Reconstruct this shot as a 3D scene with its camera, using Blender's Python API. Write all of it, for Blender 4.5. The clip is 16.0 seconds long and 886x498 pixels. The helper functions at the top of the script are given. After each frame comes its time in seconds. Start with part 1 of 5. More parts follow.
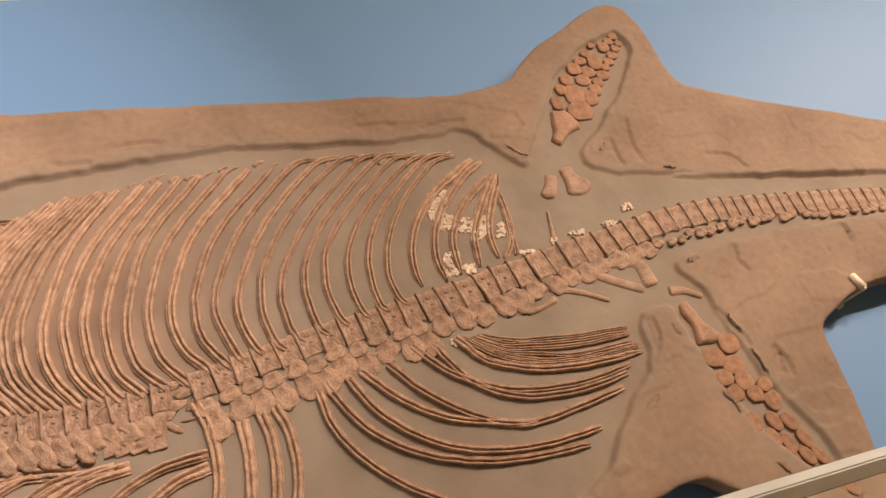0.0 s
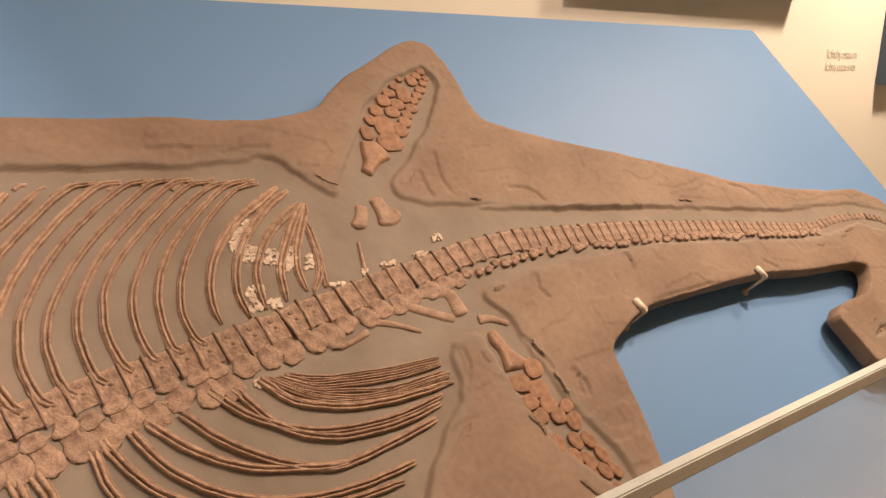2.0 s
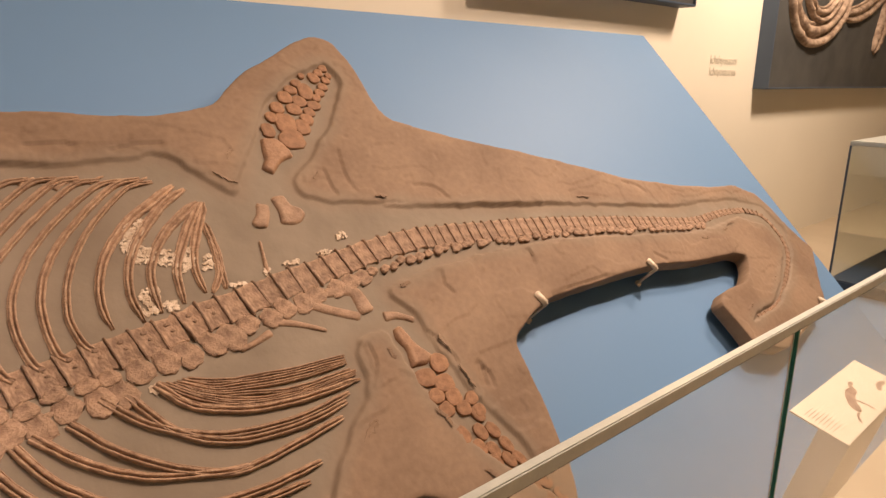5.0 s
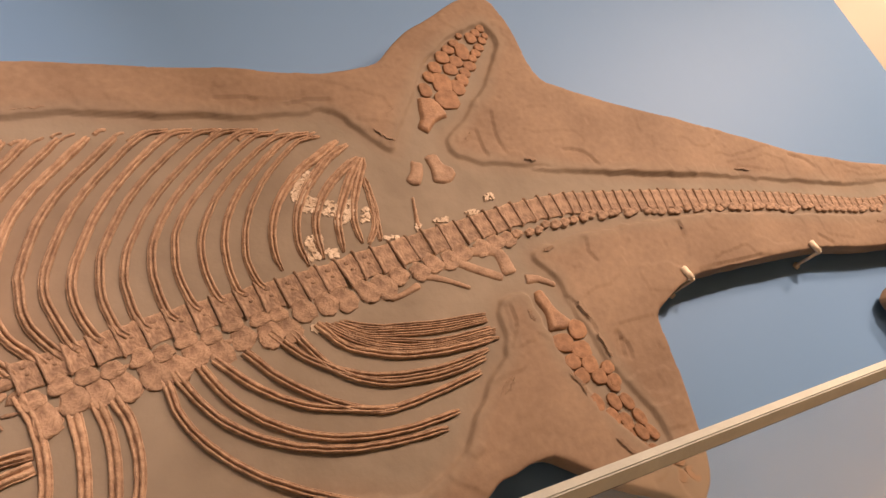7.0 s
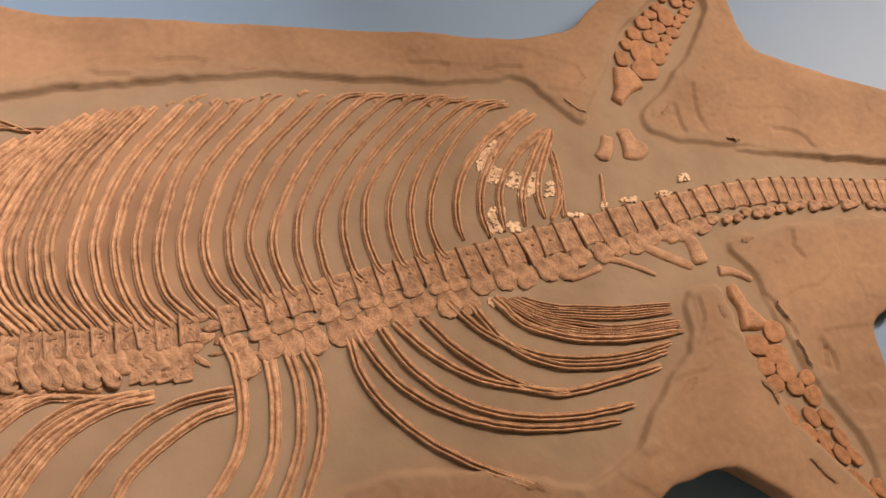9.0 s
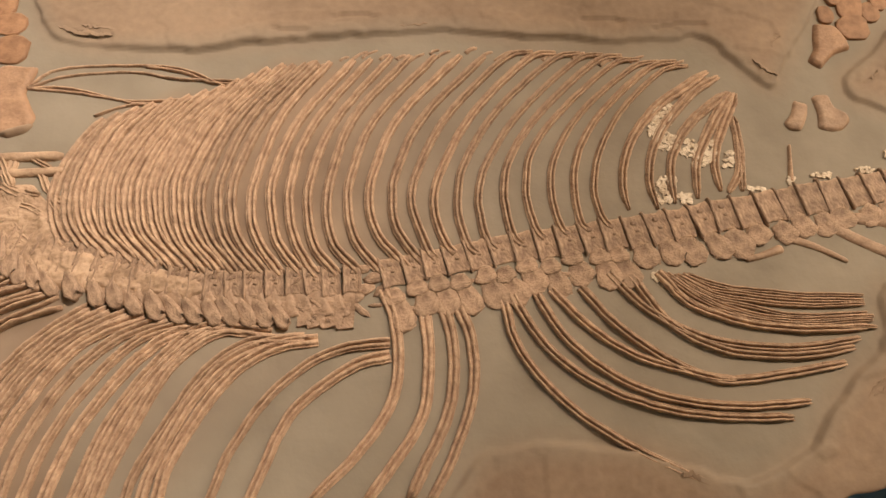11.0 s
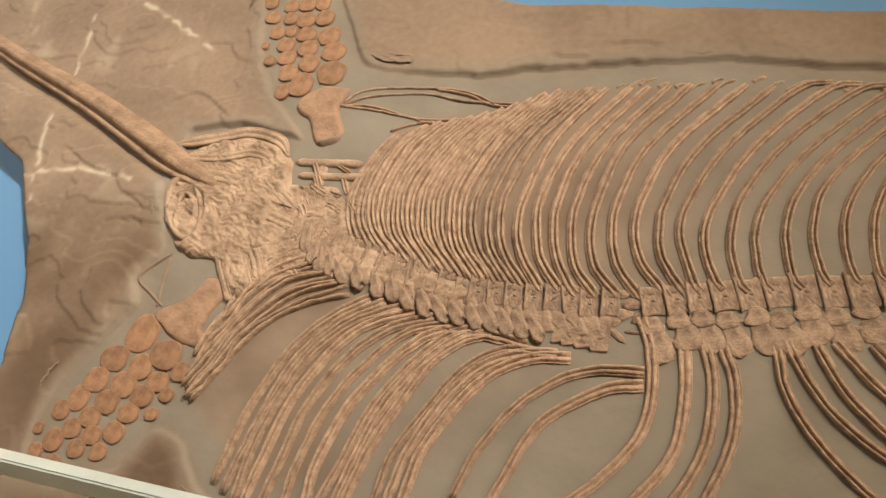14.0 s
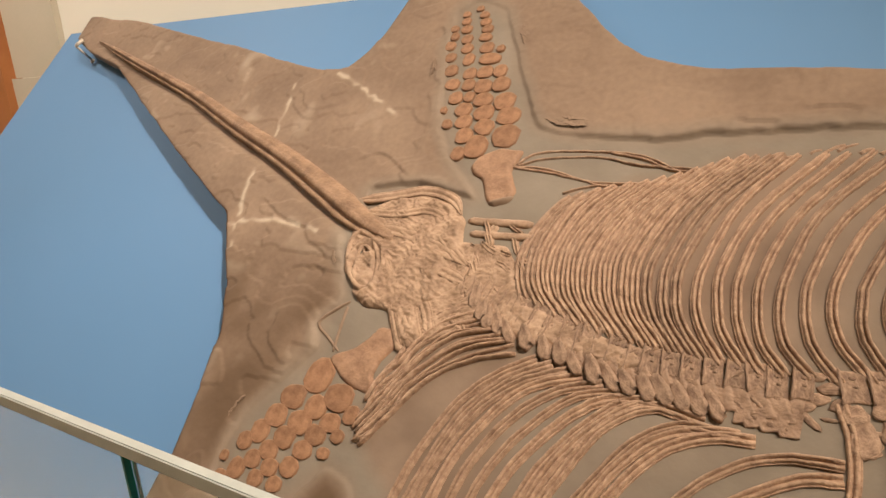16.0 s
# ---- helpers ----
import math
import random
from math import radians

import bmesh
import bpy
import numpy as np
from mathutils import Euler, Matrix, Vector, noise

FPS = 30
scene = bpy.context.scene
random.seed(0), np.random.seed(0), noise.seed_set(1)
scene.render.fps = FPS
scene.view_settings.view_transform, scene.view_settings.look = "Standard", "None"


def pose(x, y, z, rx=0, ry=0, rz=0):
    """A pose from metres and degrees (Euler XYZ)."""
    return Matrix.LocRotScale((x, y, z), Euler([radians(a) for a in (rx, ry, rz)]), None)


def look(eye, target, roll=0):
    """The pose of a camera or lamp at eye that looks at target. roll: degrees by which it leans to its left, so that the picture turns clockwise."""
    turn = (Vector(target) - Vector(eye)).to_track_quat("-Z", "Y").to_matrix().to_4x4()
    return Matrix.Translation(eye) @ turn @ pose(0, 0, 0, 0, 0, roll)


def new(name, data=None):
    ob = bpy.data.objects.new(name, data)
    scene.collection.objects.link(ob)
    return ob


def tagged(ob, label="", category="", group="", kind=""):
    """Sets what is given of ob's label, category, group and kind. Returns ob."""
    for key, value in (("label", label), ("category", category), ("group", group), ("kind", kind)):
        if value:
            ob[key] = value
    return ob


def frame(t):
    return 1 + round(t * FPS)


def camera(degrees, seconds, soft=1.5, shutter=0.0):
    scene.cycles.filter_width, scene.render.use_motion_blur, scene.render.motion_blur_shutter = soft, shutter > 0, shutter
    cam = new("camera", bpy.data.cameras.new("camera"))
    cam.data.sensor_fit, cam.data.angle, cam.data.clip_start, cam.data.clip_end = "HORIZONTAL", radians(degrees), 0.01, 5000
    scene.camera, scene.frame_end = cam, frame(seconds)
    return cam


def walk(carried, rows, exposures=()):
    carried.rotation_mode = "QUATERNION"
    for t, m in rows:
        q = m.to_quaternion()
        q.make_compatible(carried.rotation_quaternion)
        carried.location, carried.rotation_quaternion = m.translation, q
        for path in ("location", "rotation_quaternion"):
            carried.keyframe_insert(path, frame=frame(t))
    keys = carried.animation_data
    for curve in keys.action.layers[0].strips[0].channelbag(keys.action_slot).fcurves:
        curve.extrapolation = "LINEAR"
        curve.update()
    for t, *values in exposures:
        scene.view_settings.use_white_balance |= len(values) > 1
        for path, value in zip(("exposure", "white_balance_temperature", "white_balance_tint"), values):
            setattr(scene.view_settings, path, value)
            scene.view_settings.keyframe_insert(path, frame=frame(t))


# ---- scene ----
cam = camera(68.1, 16.0, soft=1.5)
# seconds, eye, Euler turn
PATH = [
    (0, -0.195, -1.402, 1.508, 73.02, 4.15, -18.29),
    (0.5, -0.181, -1.400, 1.499, 74.16, 3.14, -21.92),
    (1, -0.185, -1.385, 1.480, 75.28, 1.94, -26.07),
    (1.5, -0.173, -1.375, 1.478, 75.64, 1.30, -29.57),
    (2, -0.159, -1.360, 1.483, 75.42, 0.49, -33.85),
    (2.5, -0.148, -1.351, 1.479, 75.48, 0.10, -37.76),
    (3, -0.149, -1.348, 1.476, 75.43, -0.21, -40.54),
    (3.5, -0.156, -1.345, 1.473, 75.18, -0.80, -42.16),
    (6, -0.150, -1.404, 1.490, 74.81, 0.09, -39.52),
    (6.5, -0.177, -1.398, 1.485, 73.53, -0.29, -34.53),
    (7, -0.200, -1.381, 1.505, 71.39, -1.19, -29.46),
    (7.5, -0.195, -1.378, 1.507, 70.21, -0.53, -23.80),
    (8, -0.208, -1.362, 1.510, 69.88, -1.18, -20.32),
    (8.5, -0.225, -1.332, 1.515, 69.08, -1.24, -17.70),
    (11, -0.285, -1.273, 1.500, 64.74, 0.18, -2.80),
    (11.5, -0.299, -1.266, 1.499, 64.68, 0.75, 1.30),
    (12, -0.319, -1.270, 1.509, 64.68, 1.82, 4.91),
    (12.5, -0.344, -1.287, 1.502, 65.55, 1.59, 7.38),
    (13, -0.340, -1.296, 1.498, 66.09, 2.20, 10.43),
    (13.5, -0.355, -1.312, 1.492, 66.95, 2.14, 13.62),
    (14, -0.365, -1.318, 1.489, 67.91, 2.11, 17.31),
    (14.5, -0.378, -1.322, 1.496, 69.30, 2.49, 21.54),
    (15, -0.395, -1.335, 1.493, 70.86, 2.31, 24.92),
    (15.5, -0.399, -1.341, 1.493, 72.28, 3.00, 27.73),
    (16, -0.417, -1.353, 1.508, 73.36, 3.49, 30.07),
]
# seconds, stops, kelvin, tint: the clip's white balance drifts
EXPOSURE = [(0.0, 0.05, 6700, 24), (3.5, 0.0, 7000, 26), (6.0, -0.08, 7150, 28), (6.5, -0.1, 7250, 30), (7.0, -0.02, 7400, 32), (8.0, 0.0, 7800, 34), (8.5, 0.0, 7850, 33), (11.0, -0.05, 6500, 10), (12.5, -0.07, 6200, 5), (14.5, -0.14, 5900, 3), (16.0, -0.22, 6350, 12)]
walk(cam, [(t, pose(*row)) for t, *row in PATH], EXPOSURE)

# ---- world and lamps ----
world = bpy.data.worlds.new("hall")
world.use_nodes = True
world.node_tree.nodes["Background"].inputs[0].default_value = (1.0, 0.86, 0.70, 1)
world.node_tree.nodes["Background"].inputs[1].default_value = 0.13
scene.world = world


def lamp(name, eye, target, power, size, colour, size_y=None):
    data = bpy.data.lights.new(name, "AREA")
    data.energy, data.color, data.size = power, colour, size
    if size_y:
        data.shape, data.size_y = "RECTANGLE", size_y
    ob = new(name, data)
    ob.matrix_world = look(eye, target)
    return ob


WARM, MILD = (1.0, 0.82, 0.62), (1.0, 0.88, 0.74)
lamp("ceiling_lamp_head", (0.7, -1.15, 4.4), (-2.9, 0.0, 0.9), 66, 0.12, MILD).data.spread = radians(72)
lamp("ceiling_lamp_middle", (1.7, -1.15, 4.4), (0.15, -0.1, 0.8), 25, 0.12, WARM).data.spread = radians(85)
lamp("ceiling_lamp_tail", (3.3, -1.15, 4.4), (2.3, -0.3, 0.7), 40, 0.14, WARM).data.spread = radians(85)
lamp("ceiling_lamp_wall", (5.0, -0.6, 4.4), (5.4, 1.1, 1.4), 230, 0.5, (1.0, 0.87, 0.66))
# unseen fill light, added to brighten the west wall and the board's left end
lamp("added_fill_west", (-4.6, -0.6, 4.4), (-4.8, 1.1, 1.4), 110, 0.5, MILD)

# ---- materials ----
def material(name, base, second, scale=6.0, rough=0.8, bump=0.3, fine=90.0, spec=0.3, contrast=0.5, jitter=0.0, metallic=0.0):
    """Two-scale noise colour between base and second, with fine relief; jitter varies it from object to object."""
    m = bpy.data.materials.new(name)
    m.use_nodes = True
    n, l = m.node_tree.nodes, m.node_tree.links
    b = n["Principled BSDF"]
    co = n.new("ShaderNodeTexCoord")
    big, small = n.new("ShaderNodeTexNoise"), n.new("ShaderNodeTexNoise")
    for tex, s, d in ((big, scale, 6.0), (small, fine, 5.0)):
        tex.inputs["Scale"].default_value, tex.inputs["Detail"].default_value = s, d
        l.new(co.outputs["Object"], tex.inputs["Vector"])
    add = n.new("ShaderNodeMath")
    add.operation = "MULTIPLY_ADD"
    l.new(small.outputs["Fac"], add.inputs[0])
    add.inputs[1].default_value = 0.35
    l.new(big.outputs["Fac"], add.inputs[2])
    ramp = n.new("ShaderNodeValToRGB")
    ramp.color_ramp.elements[0].position, ramp.color_ramp.elements[1].position = 0.675 - 0.3 * (1 - contrast), 0.675 + 0.3 * (1 - contrast)
    ramp.color_ramp.elements[0].color, ramp.color_ramp.elements[1].color = (*base, 1), (*second, 1)
    l.new(add.outputs[0], ramp.inputs[0])
    last = ramp.outputs[0]
    if jitter:
        info, hue = n.new("ShaderNodeObjectInfo"), n.new("ShaderNodeHueSaturation")
        mr = n.new("ShaderNodeMapRange")
        mr.inputs["To Min"].default_value, mr.inputs["To Max"].default_value = 1 - jitter, 1 + jitter
        l.new(info.outputs["Random"], mr.inputs["Value"])
        l.new(mr.outputs[0], hue.inputs["Value"])
        l.new(last, hue.inputs["Color"])
        last = hue.outputs[0]
    l.new(last, b.inputs["Base Color"])
    b.inputs["Roughness"].default_value, b.inputs["Metallic"].default_value = rough, metallic
    b.inputs["Specular IOR Level"].default_value = spec
    if bump:
        bp = n.new("ShaderNodeBump")
        bp.inputs["Strength"].default_value, bp.inputs["Distance"].default_value = bump, 0.004
        l.new(small.outputs["Fac"], bp.inputs["Height"])
        l.new(bp.outputs[0], b.inputs["Normal"])
    return m


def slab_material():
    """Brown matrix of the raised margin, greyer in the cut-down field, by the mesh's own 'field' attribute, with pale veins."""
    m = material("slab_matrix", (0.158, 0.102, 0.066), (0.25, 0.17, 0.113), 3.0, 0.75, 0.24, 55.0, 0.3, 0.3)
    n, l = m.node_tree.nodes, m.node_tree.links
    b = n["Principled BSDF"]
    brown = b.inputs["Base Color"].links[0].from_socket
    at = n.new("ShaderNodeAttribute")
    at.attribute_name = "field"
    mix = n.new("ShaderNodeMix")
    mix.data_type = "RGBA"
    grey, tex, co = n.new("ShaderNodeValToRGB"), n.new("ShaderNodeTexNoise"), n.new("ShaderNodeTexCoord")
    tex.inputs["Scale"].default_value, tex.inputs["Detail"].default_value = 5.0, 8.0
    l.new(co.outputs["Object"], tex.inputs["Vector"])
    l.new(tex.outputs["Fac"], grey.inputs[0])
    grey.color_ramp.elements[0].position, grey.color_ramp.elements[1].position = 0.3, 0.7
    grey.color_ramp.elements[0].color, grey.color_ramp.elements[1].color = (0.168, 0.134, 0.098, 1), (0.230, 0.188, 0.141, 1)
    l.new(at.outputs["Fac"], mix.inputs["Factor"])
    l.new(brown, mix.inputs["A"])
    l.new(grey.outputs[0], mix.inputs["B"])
    stain, under = n.new("ShaderNodeAttribute"), n.new("ShaderNodeMix")
    stain.attribute_name, under.data_type = "stain", "RGBA"
    tone = n.new("ShaderNodeValToRGB")
    tone.color_ramp.elements[0].position, tone.color_ramp.elements[1].position = 0.32, 0.68
    tone.color_ramp.elements[0].color, tone.color_ramp.elements[1].color = (0.152, 0.095, 0.061, 1), (0.248, 0.165, 0.110, 1)
    l.new(tex.outputs["Fac"], tone.inputs[0])
    l.new(stain.outputs["Fac"], under.inputs["Factor"])
    l.new(mix.outputs["Result"], under.inputs["A"])
    l.new(tone.outputs[0], under.inputs["B"])
    mix = under
    vein, over = n.new("ShaderNodeAttribute"), n.new("ShaderNodeMix")
    vein.attribute_name, over.data_type = "vein", "RGBA"
    over.inputs["B"].default_value = (0.46, 0.37, 0.27, 1)
    l.new(vein.outputs["Fac"], over.inputs["Factor"])
    l.new(mix.outputs["Result"], over.inputs["A"])
    dark, earth = n.new("ShaderNodeAttribute"), n.new("ShaderNodeMix")
    dark.attribute_name, earth.data_type = "umber", "RGBA"
    earth.inputs["B"].default_value = (0.108, 0.066, 0.037, 1)
    l.new(dark.outputs["Fac"], earth.inputs["Factor"])
    l.new(over.outputs["Result"], earth.inputs["A"])
    l.new(earth.outputs["Result"], b.inputs["Base Color"])
    return m


BONE = (0.225, 0.134, 0.083), (0.41, 0.270, 0.176)
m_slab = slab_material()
m_rib = material("rib_bone", *BONE, 48.0, 0.62, 1.0, 150.0, 0.3, 0.35, 0.12)
m_snout = material("snout_bone", (0.185, 0.108, 0.064), (0.33, 0.205, 0.125), 16.0, 0.62, 1.0, 110.0, 0.3, 0.45)
m_vertebra = material("vertebra_bone", (0.175, 0.105, 0.067), (0.355, 0.232, 0.152), 2.6, 0.65, 0.7, 9.0, 0.3, 0.5, 0.12)
m_spine = material("spine_plate_bone", (0.21, 0.130, 0.084), (0.34, 0.222, 0.146), 25.0, 0.65, 0.5, 170.0, 0.3, 0.4)
m_fin = material("fin_bone", (0.175, 0.088, 0.045), (0.285, 0.150, 0.080), 2.5, 0.65, 0.3, 9.0, 0.3, 0.4, 0.12)
m_limb = material("limb_bone", (0.20, 0.112, 0.066), (0.34, 0.200, 0.120), 20.0, 0.65, 0.5, 130.0, 0.3, 0.35)
m_letter = material("pale_grey_lettering", (0.60, 0.55, 0.45), (0.64, 0.59, 0.49), 5.0, 0.7, 0.0)
m_skull = material("skull_bone", (0.215, 0.132, 0.080), (0.41, 0.272, 0.175), 18.0, 0.65, 0.9, 90.0, 0.35, 0.4)
m_white = material("bare_plaster", (0.42, 0.32, 0.23), (0.62, 0.51, 0.40), 45.0, 0.8, 0.6, 200.0)
m_blue = material("blue_paint", (0.103, 0.213, 0.372), (0.112, 0.223, 0.386), 1.2, 0.55, 0.06, 300.0, 0.3, 0.0)
m_wall = material("cream_wall_paint", (0.76, 0.70, 0.58), (0.80, 0.74, 0.62), 1.0, 0.7, 0.08, 200.0, 0.3, 0.0)
m_tan = material("tan_fossil", (0.20, 0.13, 0.09), (0.46, 0.34, 0.25), 14.0, 0.7, 0.6, 60.0)
m_dark = material("slate_blue_frame", (0.06, 0.085, 0.125), (0.07, 0.10, 0.145), 3.0, 0.5, 0.05, 200.0, 0.3, 0.0)
m_board = material("charcoal_board", (0.05, 0.05, 0.05), (0.085, 0.085, 0.08), 4.0, 0.7, 0.1, 100.0, 0.3, 0.2)
m_floor = material("stone_floor", (0.42, 0.34, 0.24), (0.50, 0.41, 0.30), 2.0, 0.45, 0.05, 60.0, 0.4, 0.2)
m_steel = material("brushed_aluminium", (0.44, 0.46, 0.43), (0.52, 0.54, 0.50), 30.0, 0.38, 0.05, 300.0, 0.5, 0.2, 0.0, 0.35)
m_nail = material("cream_bracket_paint", (0.55, 0.45, 0.34), (0.66, 0.56, 0.44), 40.0, 0.5, 0.1)
m_card = material("printed_card", (0.72, 0.66, 0.56), (0.76, 0.70, 0.60), 8.0, 0.6, 0.0)
m_ink = material("grey_print", (0.20, 0.17, 0.15), (0.26, 0.22, 0.19), 20.0, 0.7, 0.0)
m_sienna = material("orange_paint", (0.36, 0.13, 0.04), (0.42, 0.16, 0.05), 3.0, 0.6, 0.05)
m_grey = material("grey_wall_paint", (0.50, 0.44, 0.33), (0.54, 0.47, 0.36), 2.0, 0.7, 0.05)
m_ceiling = material("ceiling_paint", (0.62, 0.58, 0.50), (0.66, 0.62, 0.54), 2.0, 0.8, 0.05)


def glass_material(name, tint, rough=0.0):
    m = bpy.data.materials.new(name)
    m.use_nodes = True
    b = m.node_tree.nodes["Principled BSDF"]
    b.inputs["Base Color"].default_value = (*tint, 1)
    b.inputs["Roughness"].default_value, b.inputs["IOR"].default_value = rough, 1.45
    b.inputs["Transmission Weight"].default_value = 1.0
    return m


m_glass = glass_material("clear_glass", (0.96, 0.99, 0.97))
m_edge = material("green_glass_edge", (0.015, 0.13, 0.10), (0.02, 0.17, 0.13), 8.0, 0.15, 0.0)


# ---- helpers ----
def part(name, bm, mat, parent=None, label="", smooth=True):
    me = bpy.data.meshes.new(name)
    bm.to_mesh(me)
    bm.free()
    return mesh_part(name, me, mat, parent, label, smooth)


def mesh_part(name, me, mat, parent=None, label="", smooth=True):
    if not me.materials:
        me.materials.append(mat)
        me.polygons.foreach_set("use_smooth", [smooth] * len(me.polygons))
    ob = new(name, me)
    if parent:
        ob.parent = parent
    if label:
        tagged(ob, label)
    return ob


def box(lo, hi, bevel=0.0):
    bm = bmesh.new()
    bmesh.ops.create_cube(bm, size=1)
    for v in bm.verts:
        v.co = Vector([lo[i] + (v.co[i] + 0.5) * (hi[i] - lo[i]) for i in range(3)])
    if bevel:
        bmesh.ops.bevel(bm, geom=bm.edges[:], offset=bevel, segments=2, affect="EDGES")
    return bm


def spline(points, count):
    """A Catmull-Rom curve through the points, in count even steps."""
    p = np.array([points[0], *points, points[-1]], float)
    p[0], p[-1] = 2 * p[1] - p[2], 2 * p[-2] - p[-3]
    out = []
    for i in range(1, len(p) - 2):
        for k in range(12):
            t = k / 12
            a, b, c, d = p[i - 1], p[i], p[i + 1], p[i + 2]
            out.append(0.5 * (2 * b + (c - a) * t + (2 * a - 5 * b + 4 * c - d) * t * t + (3 * b - a - 3 * c + d) * t**3))
    out = np.array(out + [p[-2]])
    run = np.r_[0, np.cumsum(np.linalg.norm(np.diff(out, axis=0), axis=1))]
    want = np.linspace(0, run[-1], count)
    return np.stack([np.interp(want, run, out[:, k]) for k in range(out.shape[1])], 1)


def outline(points, step=0.02, rough=0.0, seed=3):
    """A closed polygon along the points in short steps, its edge a little broken."""
    ring = np.array(points + [points[0]], float)
    run = np.r_[0, np.cumsum(np.linalg.norm(np.diff(ring, axis=0), axis=1))]
    n = int(run[-1] / step)
    out = np.stack([np.interp(np.linspace(0, run[-1], n, endpoint=False), run, ring[:, k]) for k in range(2)], 1)
    out = (np.roll(out, 1, 0) + 2 * out + np.roll(out, -1, 0)) / 4
    rng = np.random.RandomState(seed)
    wob = rng.normal(size=(n, 2))
    for _ in range(2):
        wob = (np.roll(wob, 1, 0) + wob + np.roll(wob, -1, 0)) / 3
    return out + rough * wob


def inside_and_distance(p, ring, reach=0.16):
    """Which points lie in the ring, and how far they are from it (at most reach), with the nearest place on it."""
    a, b = ring, np.roll(ring, -1, 0)
    inside = np.zeros(len(p), bool)
    by_y = np.argsort(p[:, 1])
    py, qx = p[by_y, 1], p[by_y, 0]
    within = np.zeros(len(p), bool)
    for (ax, ay), (bx, by) in zip(a, b):
        if ay != by:
            i, j = np.searchsorted(py, (min(ay, by), max(ay, by)))
            within[i:j] ^= qx[i:j] < (bx - ax) * (py[i:j] - ay) / (by - ay) + ax
    inside[by_y] = within
    by_x = np.argsort(p[:, 0])
    s = p[by_x]
    best, near = np.full(len(p), reach), s.copy()
    for (ax, ay), (bx, by) in zip(a, b):
        i, j = np.searchsorted(s[:, 0], (min(ax, bx) - reach, max(ax, bx) + reach))
        part_ = s[i:j]
        d = np.array([bx - ax, by - ay])
        t = np.clip(((part_ - (ax, ay)) @ d) / max(d @ d, 1e-12), 0, 1)
        q = np.array([ax, ay]) + t[:, None] * d
        e = np.hypot(*(part_ - q).T)
        k = e < best[i:j]
        best[i:j][k], near[i:j][k] = e[k], q[k]
    far, place_ = np.empty(len(p)), np.empty_like(p)
    far[by_x], place_[by_x] = best, near
    return inside, far, place_


def value_noise(p, scale, seed):
    """Smooth noise from -1 to 1 over the plane."""
    rng = np.random.RandomState(seed)
    table = rng.uniform(-1, 1, (64, 64))
    q = p * scale
    i = np.floor(q).astype(int)
    f = q - i
    f = f * f * (3 - 2 * f)
    g = lambda dx, dy: table[(i[:, 0] + dx) % 64, (i[:, 1] + dy) % 64]
    return (g(0, 0) * (1 - f[:, 0]) + g(1, 0) * f[:, 0]) * (1 - f[:, 1]) + (g(0, 1) * (1 - f[:, 0]) + g(1, 1) * f[:, 0]) * f[:, 1]


def relief(ring, grid, height, base, attribute=None):
    """A mesh over the ring: a fine grid whose rim is drawn to the ring, raised by height(points), with side walls down to base."""
    lo, hi = ring.min(0) - grid, ring.max(0) + grid
    nx, ny = (np.ceil((hi - lo) / grid)).astype(int) + 1
    gx, gy = np.meshgrid(lo[0] + grid * np.arange(nx), lo[1] + grid * np.arange(ny), indexing="ij")
    p = np.stack([gx.ravel(), gy.ravel()], 1)
    cell = np.stack([gx[:-1, :-1].ravel(), gy[:-1, :-1].ravel()], 1) + grid / 2
    keep, _, _ = inside_and_distance(cell, ring)
    i, j = np.divmod(np.where(keep)[0], ny - 1)
    quad = np.stack([i * ny + j, (i + 1) * ny + j, (i + 1) * ny + j + 1, i * ny + j + 1], 1)
    used, quad = np.unique(quad, return_inverse=True)
    quad = quad.reshape(-1, 4)
    p = p[used]
    edges = np.concatenate([quad[:, [k, (k + 1) % 4]] for k in range(4)])
    key = np.sort(edges, 1)
    _, back, count = np.unique(key[:, 0] * len(p) + key[:, 1], return_inverse=True, return_counts=True)
    rim = edges[count[back] == 1]
    on = np.unique(rim)
    _, _, near = inside_and_distance(p[on], ring)
    p[on] = near
    z = height(p)
    verts = np.c_[p, z]
    turn = {v: len(verts) + k for k, v in enumerate(on)}
    low = np.c_[p[on], np.full(len(on), base)]
    faces = quad.tolist() + [[b, a, turn[a], turn[b]] for a, b in rim]
    me = bpy.data.meshes.new("relief")
    me.from_pydata(np.r_[verts, low].tolist(), [], faces)
    me.update()
    for name, values in (attribute(p) if attribute else {}).items():
        at = me.attributes.new(name, "FLOAT", "POINT")
        at.data.foreach_set("value", np.r_[values, np.zeros(len(on))].astype(np.float32))
    return me


